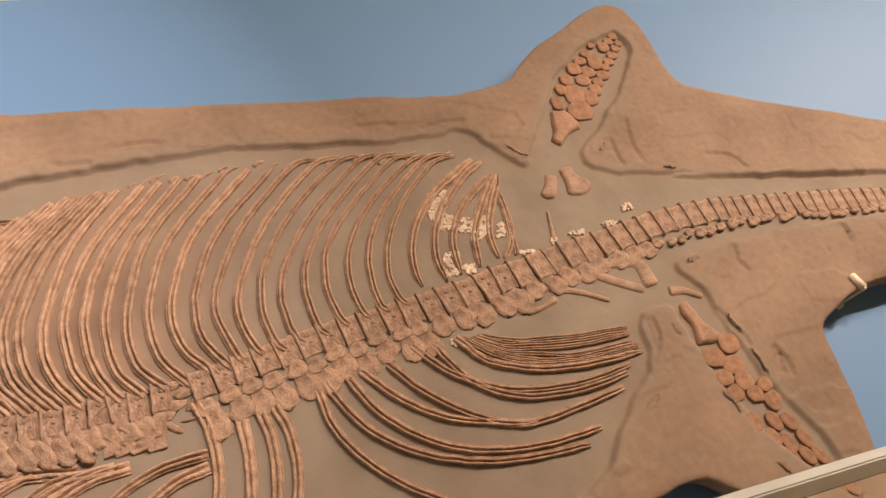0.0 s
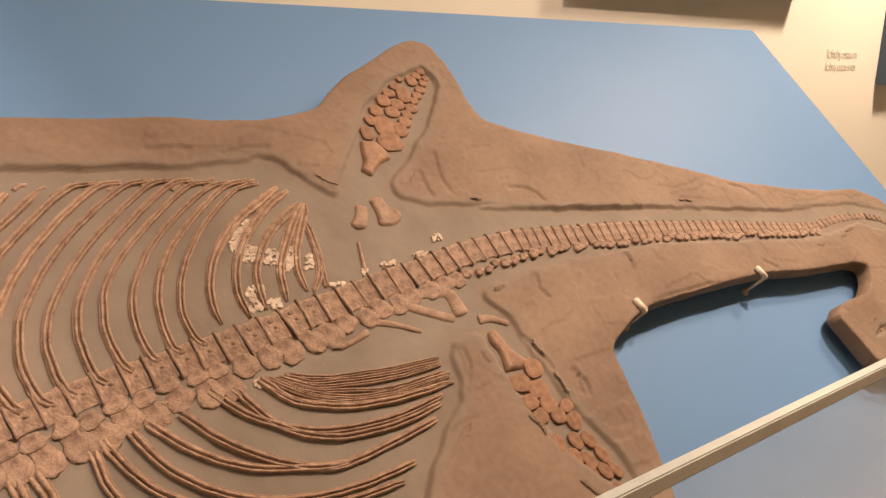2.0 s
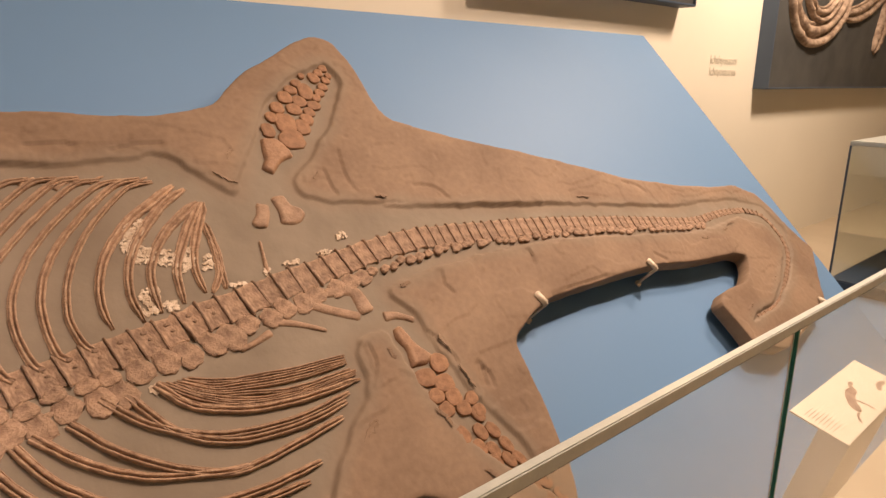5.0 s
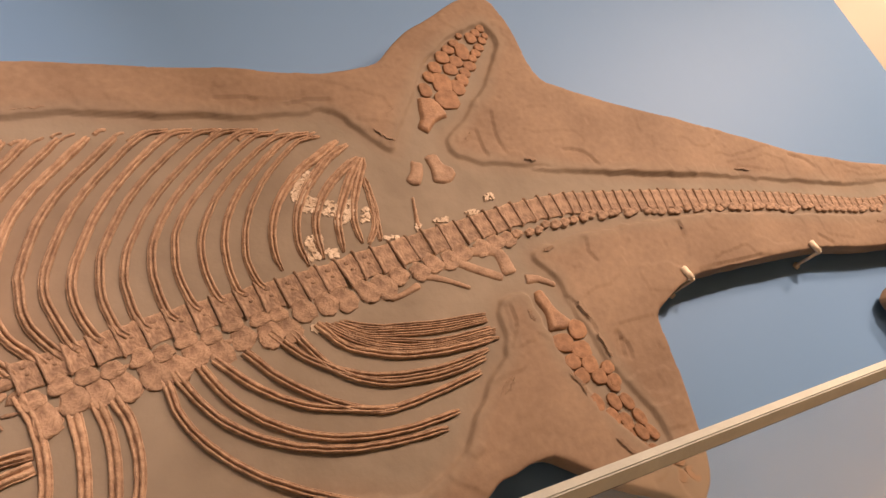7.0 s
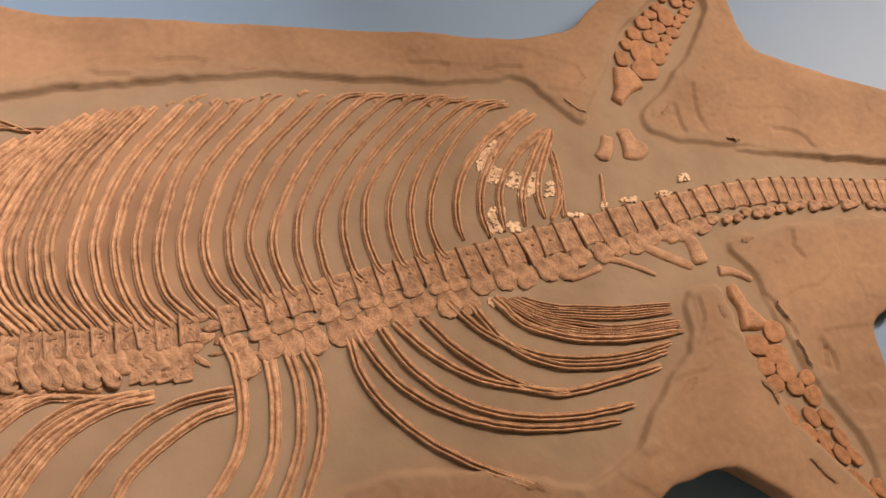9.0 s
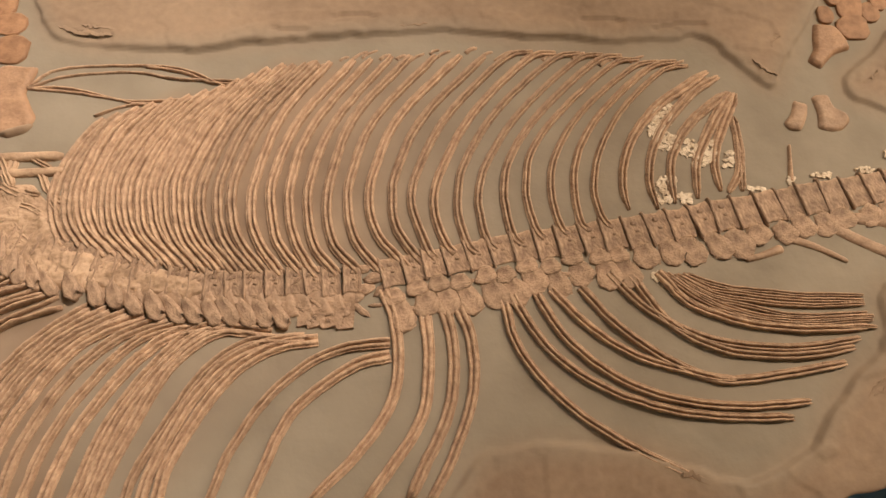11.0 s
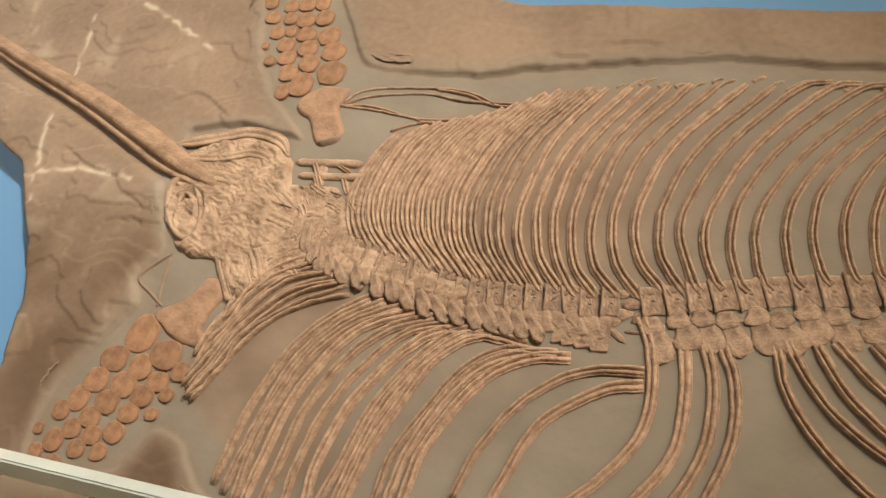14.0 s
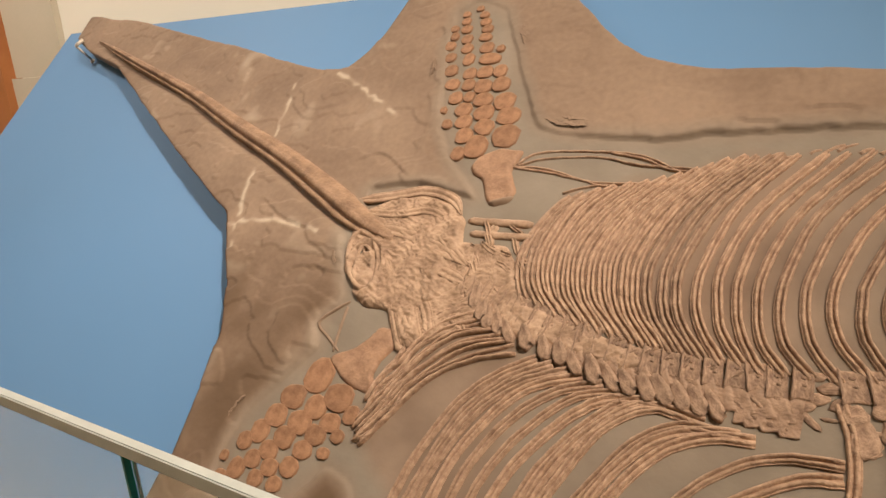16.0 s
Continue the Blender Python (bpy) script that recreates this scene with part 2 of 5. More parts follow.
def sweep(path, width, height, profile, lift=0.0, ends=0.35, wobble=0.0, seed=0):
    """A bone along a path in the slab's plane: the profile across it, thinner at the ends."""
    bm = bmesh.new()
    n = len(path)
    rng = np.random.RandomState(seed)
    tan = np.gradient(path, axis=0)
    tan /= np.linalg.norm(tan, axis=1)[:, None] + 1e-9
    rows = []
    for k in range(n):
        t = k / (n - 1)
        w = width(t) if callable(width) else width
        cap = min(1.0, ends + 6 * t, ends + 6 * (1 - t)) if ends < 1 else 1.0
        nx, ny = -tan[k][1], tan[k][0]
        hw = 1 + wobble * rng.normal()
        rows.append([bm.verts.new((path[k][0] + nx * a * w * cap * 0.5, path[k][1] + ny * a * w * cap * 0.5, lift + height * b * cap * hw)) for a, b in profile])
    for r, q in zip(rows, rows[1:]):
        for a, b, c, d in zip(r, r[1:], q[1:], q):
            bm.faces.new((a, b, c, d))
    bm.faces.new(rows[0])
    bm.faces.new(rows[-1][::-1])
    bmesh.ops.recalc_face_normals(bm, faces=bm.faces)
    return bm


GROOVED = [(-1.0, -0.4), (-0.97, 0.55), (-0.78, 1.0), (-0.48, 0.92), (-0.30, 0.25), (-0.20, 0.10), (-0.10, 0.20), (0.04, 0.85), (0.36, 1.0), (0.56, 0.78), (0.66, 0.30), (0.74, 0.25), (0.84, 0.50), (0.96, 0.40), (1.0, -0.4)]
ROUND = [(-1.0, -0.3), (-0.8, 0.5), (-0.4, 0.92), (0.0, 1.0), (0.4, 0.92), (0.8, 0.5), (1.0, -0.3)]


# ---- plan of the fossil: metres in the plane of the board ----
EDGE_HEAD_TOP = [(-3.844, 1.118), (-3.849, 1.278), (-3.464, 1.211), (-3.098, 1.114), (-2.644, 0.983), (-2.264, 0.87), (-2.065, 0.811), (-1.941, 0.799), (-1.864, 0.878), (-1.821, 1.008), (-1.796, 1.13), (-1.729, 1.219), (-1.551, 1.304), (-1.289, 1.206), (-1.072, 0.98), (-1.041, 0.937), (-0.957, 0.852), (-0.882, 0.794), (-0.787, 0.761), (-0.699, 0.739), (-0.517, 0.733), (-0.354, 0.718)]
EDGE_BACK = [(-0.55, 0.715), (-0.38, 0.719), (-0.251, 0.713), (-0.116, 0.706), (0.025, 0.697), (0.176, 0.695), (0.332, 0.673), (0.464, 0.666), (0.593, 0.687), (0.65, 0.708), (0.652, 0.714), (0.698, 0.768), (0.775, 0.834), (0.898, 0.903), (1.009, 0.974), (1.091, 1.006), (1.15, 0.989), (1.174, 0.896), (1.185, 0.805), (1.188, 0.677), (1.204, 0.62)]
EDGE_TAIL = [(1.31, 0.575), (1.527, 0.495), (1.775, 0.417), (2.047, 0.321), (2.289, 0.236), (2.581, 0.164), (2.847, 0.121), (3.065, 0.108), (3.23, 0.033), (3.276, -0.073), (3.29, -0.199), (3.361, -0.333), (3.191, -0.48), (3.113, -0.572), (2.854, -0.624), (2.521, -0.659), (2.35, -0.593), (2.322, -0.39), (2.385, -0.358), (2.454, -0.355), (2.583, -0.357), (2.691, -0.308), (2.735, -0.249), (2.66, -0.222), (2.399, -0.204), (2.093, -0.16)]
EDGE_HIND = [(1.905, -0.153), (1.662, -0.151), (1.461, -0.154), (1.34, -0.182), (1.218, -0.241), (1.205, -0.322), (1.196, -0.427), (1.183, -0.51), (1.153, -0.638), (1.124, -0.704), (1.06, -0.755), (0.981, -0.691), (0.824, -0.605), (0.738, -0.534), (0.704, -0.516), (0.63, -0.513), (0.558, -0.53)]
EDGE_BELLY = [(0.552, -0.522), (0.451, -0.578), (0.237, -0.622), (-0.026, -0.635), (-0.334, -0.641), (-0.732, -0.652), (-1.219, -0.816), (-1.464, -0.847), (-1.638, -0.816)]
EDGE_CHIN = [(-1.914, -0.709), (-1.903, -0.661), (-1.9, -0.568), (-1.906, -0.457), (-1.923, -0.326), (-1.941, -0.204), (-2.002, -0.061), (-2.167, 0.195), (-2.579, 0.432), (-2.895, 0.628), (-3.363, 0.92), (-3.685, 1.033)]
IN_HEAD = [(-1.624, 0.1), (-1.663, 0.183), (-1.612, 0.256), (-1.619, 0.321), (-1.526, 0.346), (-1.407, 0.344), (-1.251, 0.307), (-1.355, 0.409), (-1.401, 0.458), (-1.464, 0.563), (-1.501, 0.709), (-1.541, 0.878), (-1.567, 1.047), (-1.488, 1.102), (-1.373, 1.036), (-1.274, 0.834), (-1.175, 0.633), (-1.135, 0.561), (-1.069, 0.536), (-0.948, 0.523), (-0.801, 0.515), (-0.669, 0.534), (-0.499, 0.547)]
IN_BACK = [(-0.203, 0.568), (-0.045, 0.547), (0.211, 0.53), (0.399, 0.536), (0.404, 0.553), (0.464, 0.527), (0.526, 0.444), (0.583, 0.386), (0.627, 0.463), (0.692, 0.561), (0.782, 0.697), (0.92, 0.812), (1.081, 0.881), (1.117, 0.804), (0.993, 0.619), (0.838, 0.464), (0.76, 0.414), (0.765, 0.363), (0.844, 0.326), (0.99, 0.307), (1.119, 0.28)]
IN_TAIL = [(1.013, 0.293), (1.26, 0.248), (1.788, 0.181), (2.215, 0.112), (2.48, 0.066), (2.73, 0.062), (2.983, 0.038), (3.195, -0.037), (3.243, -0.184), (3.153, -0.309), (2.941, -0.424), (2.707, -0.5), (2.435, -0.517), (2.502, -0.489), (2.684, -0.481), (2.866, -0.407), (3.11, -0.268), (3.095, -0.149), (2.908, -0.062), (2.663, -0.076), (2.414, -0.073), (1.98, -0.002), (1.67, 0.041), (1.382, 0.048), (1.131, 0.045), (0.993, 0.035), (0.902, 0.018)]
IN_HIND = [(0.877, -0.003), (0.91, -0.038), (0.945, -0.074), (0.937, -0.117), (0.958, -0.225), (0.987, -0.339), (1.065, -0.532), (1.055, -0.609), (1.084, -0.691), (1.012, -0.612), (0.926, -0.491), (0.855, -0.343), (0.826, -0.177), (0.819, -0.092), (0.733, -0.101), (0.711, -0.129), (0.708, -0.216), (0.681, -0.256), (0.606, -0.312), (0.55, -0.368), (0.499, -0.435), (0.43, -0.478), (0.339, -0.499)]
IN_BELLY = [(0.206, -0.454), (0.089, -0.427), (-0.042, -0.41), (-0.168, -0.43), (-0.222, -0.51), (-0.513, -0.58), (-0.947, -0.6), (-1.136, -0.672), (-1.271, -0.573), (-1.331, -0.498), (-1.402, -0.474), (-1.465, -0.582), (-1.604, -0.63), (-1.725, -0.626), (-1.741, -0.563), (-1.742, -0.483), (-1.718, -0.4), (-1.636, -0.286), (-1.577, -0.185), (-1.618, -0.133), (-1.559, -0.038)]
SPINE_FRONT = [(-1.178, 0.048), (-1.071, 0.008), (-0.973, -0.029), (-0.87, -0.054), (-0.766, -0.062), (-0.647, -0.072), (-0.539, -0.07), (-0.44, -0.064), (-0.401, -0.065)]
SPINE = [(-0.352, -0.049), (-0.248, -0.031), (-0.12, -0.011), (0.094, 0.005), (0.201, 0.02), (0.318, 0.026), (0.461, 0.061), (0.62, 0.087), (0.771, 0.124), (0.868, 0.134), (0.972, 0.143)]
SPINE_TAIL = [(0.972, 0.143), (1.082, 0.149), (1.199, 0.151), (1.441, 0.128), (1.719, 0.099), (2.036, 0.056), (2.401, -0.003), (2.571, -0.024), (2.793, -0.018), (3.007, -0.034)]
SPINE_TIP = [(3.003, -0.037), (3.123, -0.085), (3.159, -0.194), (3.112, -0.301), (2.958, -0.397), (2.727, -0.491), (2.507, -0.504)]
PROCESS_FRONT = [(-1.133, -0.04), (-1.029, -0.082), (-0.938, -0.105), (-0.853, -0.125), (-0.773, -0.148), (-0.69, -0.151), (-0.611, -0.156), (-0.542, -0.165)]
PROCESS_MID = [(-0.53, -0.138), (-0.47, -0.141), (-0.413, -0.145)]
SKULL = [(-1.622, 0.186), (-1.597, 0.247), (-1.524, 0.292), (-1.413, 0.308), (-1.315, 0.295), (-1.258, 0.235), (-1.241, 0.158), (-1.186, 0.096), (-1.199, 0.037), (-1.257, -0.011), (-1.305, -0.043), (-1.258, -0.122), (-1.315, -0.15), (-1.371, -0.077), (-1.398, -0.057), (-1.471, -0.059), (-1.548, -0.01), (-1.608, 0.083)]
SNOUT = [(-3.604, 1.075), (-3.131, 0.889), (-2.671, 0.711), (-2.314, 0.548), (-2.02, 0.421), (-1.79, 0.307), (-1.586, 0.199), (-1.466, 0.153)]
EYE = [(-1.523, 0.056), (-1.562, 0.144), (-1.458, 0.064)]
SHOULDER = [(-1.25, 0.236), (-1.174, 0.237), (-1.062, 0.239), (-1.044, 0.202), (-1.145, 0.198), (-1.232, 0.197)]
HINDFIN_LOW = [(0.928, -0.405), (0.98, -0.527), (1.02, -0.599), (1.076, -0.686)]
HINDFIN_LOW_TOP = [(0.928, -0.23, 0.059, 0.057), (0.866, -0.255, 0.072, 0.055), (0.911, -0.286, 0.068, 0.055), (0.87, -0.31, 0.051, 0.044), (0.918, -0.328, 0.053, 0.055), (0.969, -0.35, 0.043, 0.038), (0.877, -0.354, 0.057, 0.044), (0.932, -0.367, 0.048, 0.044), (0.975, -0.388, 0.039, 0.038)]
CLIPS = [(1.399, -0.15), (2.043, -0.157), (3.05, -0.572)]
NECK = [(-1.205, 0.054), (-1.123, 0.046), (-1.021, 0.011), (-0.911, -0.021), (-0.824, -0.039)]
QUADRATE = [(-1.373, -0.035), (-1.337, -0.094), (-1.299, -0.15)]
SCAPULA = [(-1.31, -0.028), (-1.26, -0.077), (-1.257, -0.107)]
SPLINTER_A = [(-1.528, -0.047), (-1.602, -0.121), (-1.553, -0.16), (-1.502, -0.192)]
SPLINTER_B = [(-1.529, -0.064), (-1.525, -0.14), (-1.518, -0.196)]
FEMUR_LOW = [(0.842, -0.1), (0.869, -0.093), (0.882, -0.119), (0.887, -0.149), (0.926, -0.206), (0.9, -0.223), (0.839, -0.219), (0.852, -0.166), (0.837, -0.134)]
ILIUM = [(0.593, 0.235), (0.586, 0.193), (0.578, 0.143)]
ISCHIA = [(0.7, 0.048), (0.781, 0.037), (0.797, -0.036), (0.63, 0.04), (0.693, -0.001), (0.768, -0.041), (0.513, 0.014), (0.59, -0.015), (0.66, -0.053), (0.435, -0.042), (0.472, -0.035), (0.521, -0.019), (0.837, -0.059), (0.875, -0.065), (0.922, -0.092)]
FLAKES_HEAD = [(-2.029, 0.258), (-1.906, 0.192), (-1.772, 0.156), (-1.874, 0.31), (-1.762, 0.27), (-1.635, 0.231), (-2.642, 0.347), (-2.579, 0.37), (-2.465, 0.317), (-2.543, 0.453), (-2.511, 0.474), (-2.449, 0.449), (-1.751, 0.114), (-1.696, 0.091), (-1.666, 0.066), (-1.73, 0.031), (-1.694, 0.044), (-1.651, 0.021), (-1.718, 0.413), (-1.625, 0.448), (-1.485, 0.359), (-1.1, 0.575), (-1.027, 0.552), (-0.989, 0.559)]
FLAKES_BACK = [(-0.624, 0.573), (-0.573, 0.564), (-0.525, 0.567), (-0.481, 0.603), (-0.413, 0.612), (-0.358, 0.601), (0.127, 0.591), (0.195, 0.595), (0.252, 0.586), (0.307, 0.562), (0.376, 0.575), (0.458, 0.574), (0.88, 0.446), (0.879, 0.383), (0.887, 0.341), (0.963, 0.515), (0.945, 0.418), (0.957, 0.343), (1.157, 0.351), (1.239, 0.33), (1.285, 0.267), (2.215, 0.238), (2.308, 0.204), (2.345, 0.154)]
FLAKES_TAIL = [(1.099, 0.032), (1.082, -0.014), (1.102, -0.052), (1.483, 0.035), (1.481, -0.005), (1.47, -0.036), (1.063, -0.26), (1.056, -0.302), (1.045, -0.342), (1.52, -0.136), (1.639, -0.141), (1.791, -0.14), (2.111, -0.106), (2.156, -0.141), (2.179, -0.159), (0.938, -0.126), (0.979, -0.191), (0.99, -0.255), (0.754, -0.117), (0.747, -0.18), (0.711, -0.231), (1.061, -0.277), (1.072, -0.313), (1.065, -0.353)]
VEINS = [(-2.146, 0.794), (-2.126, 0.642), (-2.113, 0.513), (-2.132, 0.394), (-2.116, 0.244), (-2.065, 0.074), (-1.944, 0.778), (-1.814, 0.709), (-1.629, 0.597), (-2.128, 0.154), (-1.938, 0.18), (-1.738, 0.156)]
TOPCREST = [(-0.658, 0.426), (-0.444, 0.485), (-0.177, 0.498), (0.08, 0.486), (0.267, 0.473), (0.39, 0.474)]
SPOTS = [(-1.071, -0.271), (-0.928, -0.426), (-1.118, -0.439), (-0.964, -0.166), (-0.951, -0.264)]
RIBS_REAR = [
    [(0.416, 0.112), (0.405, 0.183), (0.416, 0.237), (0.433, 0.285), (0.446, 0.327), (0.457, 0.362)],
    [(0.323, 0.09), (0.294, 0.144), (0.306, 0.21), (0.35, 0.279), (0.395, 0.342), (0.438, 0.392)],
    [(0.259, 0.073), (0.25, 0.137), (0.261, 0.211), (0.294, 0.279), (0.342, 0.35), (0.403, 0.399)],
    [(0.196, 0.069), (0.186, 0.131), (0.197, 0.197), (0.231, 0.266), (0.282, 0.343), (0.354, 0.43)],
    [(0.092, 0.053), (0.084, 0.118), (0.09, 0.184), (0.118, 0.253), (0.179, 0.337), (0.301, 0.446)],
    [(-0.013, 0.034), (-0.026, 0.098), (-0.029, 0.158), (-0.006, 0.233), (0.069, 0.339), (0.204, 0.459)],
    [(-0.121, 0.008), (-0.138, 0.071), (-0.138, 0.131), (-0.113, 0.206), (-0.037, 0.326), (0.117, 0.473)],
    [(-0.225, 0), (-0.243, 0.065), (-0.247, 0.124), (-0.226, 0.199), (-0.15, 0.334), (-0.009, 0.482)],
]
RIBS_FRONT = [
    [(-0.322, -0.026), (-0.366, 0.031), (-0.384, 0.097), (-0.377, 0.179), (-0.315, 0.322), (-0.165, 0.492)],
    [(-0.421, -0.033), (-0.458, 0.011), (-0.474, 0.083), (-0.469, 0.172), (-0.419, 0.323), (-0.283, 0.494)],
    [(-0.505, -0.038), (-0.536, 0.011), (-0.554, 0.077), (-0.555, 0.165), (-0.51, 0.309), (-0.377, 0.487)],
    [(-0.584, -0.031), (-0.626, 0.023), (-0.644, 0.09), (-0.641, 0.18), (-0.584, 0.34), (-0.478, 0.478)],
    [(-0.721, -0.023), (-0.762, 0.029), (-0.785, 0.096), (-0.785, 0.18), (-0.724, 0.327), (-0.593, 0.472)],
    [(-0.837, -0.005), (-0.883, 0.048), (-0.905, 0.11), (-0.903, 0.188), (-0.844, 0.305), (-0.752, 0.404)],
    [(-0.929, 0.008), (-0.976, 0.061), (-0.998, 0.131), (-0.99, 0.205), (-0.953, 0.299), (-0.893, 0.367)],
    [(-1.04, 0.047), (-1.062, 0.096), (-1.065, 0.159), (-1.051, 0.225), (-1.02, 0.284), (-0.985, 0.33)],
]
LOWER_RIBS = [
    [(-0.336, -0.234), (-0.401, -0.243), (-0.471, -0.275), (-0.537, -0.348), (-0.582, -0.442), (-0.593, -0.47)],
    [(-0.343, -0.2), (-0.426, -0.205), (-0.509, -0.237), (-0.587, -0.308), (-0.65, -0.403), (-0.671, -0.472)],
    [(-0.481, -0.192), (-0.558, -0.202), (-0.645, -0.243), (-0.712, -0.326), (-0.763, -0.426), (-0.777, -0.495)],
    [(-0.549, -0.186), (-0.629, -0.198), (-0.704, -0.247), (-0.762, -0.323), (-0.822, -0.439), (-0.841, -0.509)],
    [(-0.586, -0.173), (-0.681, -0.176), (-0.769, -0.234), (-0.834, -0.336), (-0.882, -0.451), (-0.901, -0.522)],
    [(-0.658, -0.166), (-0.731, -0.171), (-0.818, -0.242), (-0.893, -0.359), (-0.937, -0.485), (-0.949, -0.533)],
    [(-0.747, -0.155), (-0.845, -0.182), (-0.931, -0.267), (-0.996, -0.379), (-1.029, -0.493), (-1.037, -0.553)],
    [(-0.842, -0.136), (-0.942, -0.177), (-1.018, -0.255), (-1.083, -0.37), (-1.115, -0.487), (-1.127, -0.573)],
    [(-0.955, -0.11), (-1.041, -0.169), (-1.112, -0.248), (-1.153, -0.332), (-1.184, -0.413), (-1.206, -0.52)],
]
NECK_RIBS = [
    [(-1.0, -0.104), (-1.102, -0.14), (-1.189, -0.19), (-1.243, -0.251), (-1.28, -0.323), (-1.345, -0.413)],
    [(-1.063, -0.066), (-1.165, -0.104), (-1.237, -0.178), (-1.287, -0.248), (-1.325, -0.321), (-1.372, -0.395)],
    [(-1.113, -0.039), (-1.207, -0.074), (-1.273, -0.138), (-1.3, -0.201), (-1.339, -0.256), (-1.367, -0.328)],
    [(-1.169, 0.0), (-1.24, -0.042), (-1.287, -0.099), (-1.304, -0.151), (-1.325, -0.192), (-1.345, -0.222)],
]
LOOSE_RIBS = [
    [(-0.352, -0.088), (-0.332, -0.148), (-0.323, -0.24), (-0.341, -0.329), (-0.403, -0.416), (-0.494, -0.501)],
    [(-0.267, -0.147), (-0.261, -0.216), (-0.264, -0.284), (-0.275, -0.344), (-0.311, -0.408), (-0.389, -0.507)],
    [(-0.227, -0.132), (-0.212, -0.204), (-0.213, -0.282), (-0.23, -0.358), (-0.274, -0.442), (-0.305, -0.503)],
    [(-0.195, -0.131), (-0.174, -0.197), (-0.171, -0.281), (-0.189, -0.357), (-0.231, -0.451), (-0.269, -0.512)],
]
FAN_RIBS = [
    [(-0.099, -0.115), (-0.081, -0.211), (-0.02, -0.304), (0.066, -0.381), (0.179, -0.45), (0.315, -0.513)],
    [(-0.082, -0.109), (-0.028, -0.208), (0.049, -0.282), (0.155, -0.336), (0.289, -0.369), (0.466, -0.379)],
    [(-0.03, -0.107), (0.021, -0.201), (0.116, -0.285), (0.232, -0.334), (0.362, -0.353), (0.508, -0.349)],
    [(0.002, -0.099), (0.074, -0.182), (0.163, -0.244), (0.26, -0.277), (0.323, -0.295), (0.363, -0.299)],
    [(0.065, -0.096), (0.137, -0.185), (0.238, -0.26), (0.335, -0.3), (0.45, -0.294), (0.6, -0.273)],
    [(0.129, -0.065), (0.204, -0.15), (0.318, -0.213), (0.439, -0.235), (0.544, -0.236), (0.642, -0.223)],
    [(0.175, -0.068), (0.244, -0.177), (0.34, -0.235), (0.448, -0.253), (0.538, -0.252), (0.627, -0.241)],
    [(0.236, -0.066), (0.295, -0.137), (0.397, -0.18), (0.511, -0.198), (0.587, -0.2), (0.667, -0.198)],
]
GASTRALIA = [
    [(0.241, -0.07), (0.301, -0.134), (0.4, -0.178), (0.525, -0.192), (0.682, -0.2)],
    [(0.256, -0.07), (0.321, -0.122), (0.41, -0.161), (0.516, -0.177), (0.679, -0.178)],
    [(0.28, -0.076), (0.336, -0.115), (0.417, -0.138), (0.524, -0.153), (0.674, -0.152)],
    [(0.3, -0.075), (0.36, -0.098), (0.42, -0.11), (0.541, -0.124), (0.674, -0.13)],
]
FRONT_GASTRALIA = [
    [(-1.169, 0.415), (-1.108, 0.465), (-0.937, 0.474), (-0.819, 0.462), (-0.708, 0.407)],
    [(-1.169, 0.415), (-1.087, 0.446), (-0.933, 0.456), (-0.828, 0.436), (-0.629, 0.426)],
    [(-1.169, 0.415), (-1.058, 0.401), (-0.945, 0.379), (-0.886, 0.377), (-0.803, 0.381)],
    [(-1.169, 0.415), (-1.078, 0.415), (-0.977, 0.387), (-0.913, 0.369), (-0.832, 0.355)],
    [(-1.008, 0.339), (-0.956, 0.36), (-0.899, 0.37), (-0.84, 0.359), (-0.832, 0.355)],
    [(-0.907, 0.471), (-0.817, 0.454), (-0.757, 0.426), (-0.691, 0.421), (-0.622, 0.425)],
]
SKULL_BARS = [
    [(-1.631, 0.232), (-1.568, 0.197), (-1.502, 0.138), (-1.456, 0.07), (-1.411, -0.002)],
    [(-1.643, 0.271), (-1.538, 0.291), (-1.411, 0.318), (-1.314, 0.296), (-1.272, 0.248)],
    [(-1.599, 0.234), (-1.476, 0.237), (-1.378, 0.255), (-1.304, 0.227)],
    [(-1.533, 0.187), (-1.432, 0.177), (-1.329, 0.15), (-1.224, 0.109)],
    [(-1.48, 0.118), (-1.386, 0.109), (-1.276, 0.077), (-1.186, 0.048)],
    [(-1.387, -0.024), (-1.355, -0.085), (-1.316, -0.145)],
    [(-1.346, -0.015), (-1.312, -0.078), (-1.277, -0.132)],
    [(-1.301, -0.009), (-1.269, -0.056), (-1.249, -0.1)],
    [(-1.467, 0.215), (-1.387, 0.157), (-1.323, 0.085), (-1.282, 0.023)],
    [(-1.367, 0.25), (-1.317, 0.19), (-1.265, 0.142), (-1.207, 0.098)],
]
EYE_RINGS = [
    [(-1.484, 0.085), (-1.471, 0.025), (-1.497, -0.008), (-1.545, 0.016), (-1.587, 0.074), (-1.601, 0.138), (-1.572, 0.169), (-1.522, 0.141), (-1.484, 0.085)],
    [(-1.5, 0.074), (-1.496, 0.039), (-1.51, 0.025), (-1.534, 0.04), (-1.555, 0.074), (-1.559, 0.11), (-1.546, 0.124), (-1.52, 0.107), (-1.5, 0.074)],
]
NECK_MASS = [(-1.348, 0.152), (-1.232, 0.172), (-1.116, 0.174), (-1.069, 0.113), (-1.028, 0.024), (-0.933, 0.007), (-0.815, -0.032), (-0.709, -0.055), (-0.724, -0.103), (-0.851, -0.099), (-0.967, -0.077), (-1.085, -0.074), (-1.139, -0.053), (-1.197, -0.115), (-1.278, -0.12), (-1.342, -0.067)]

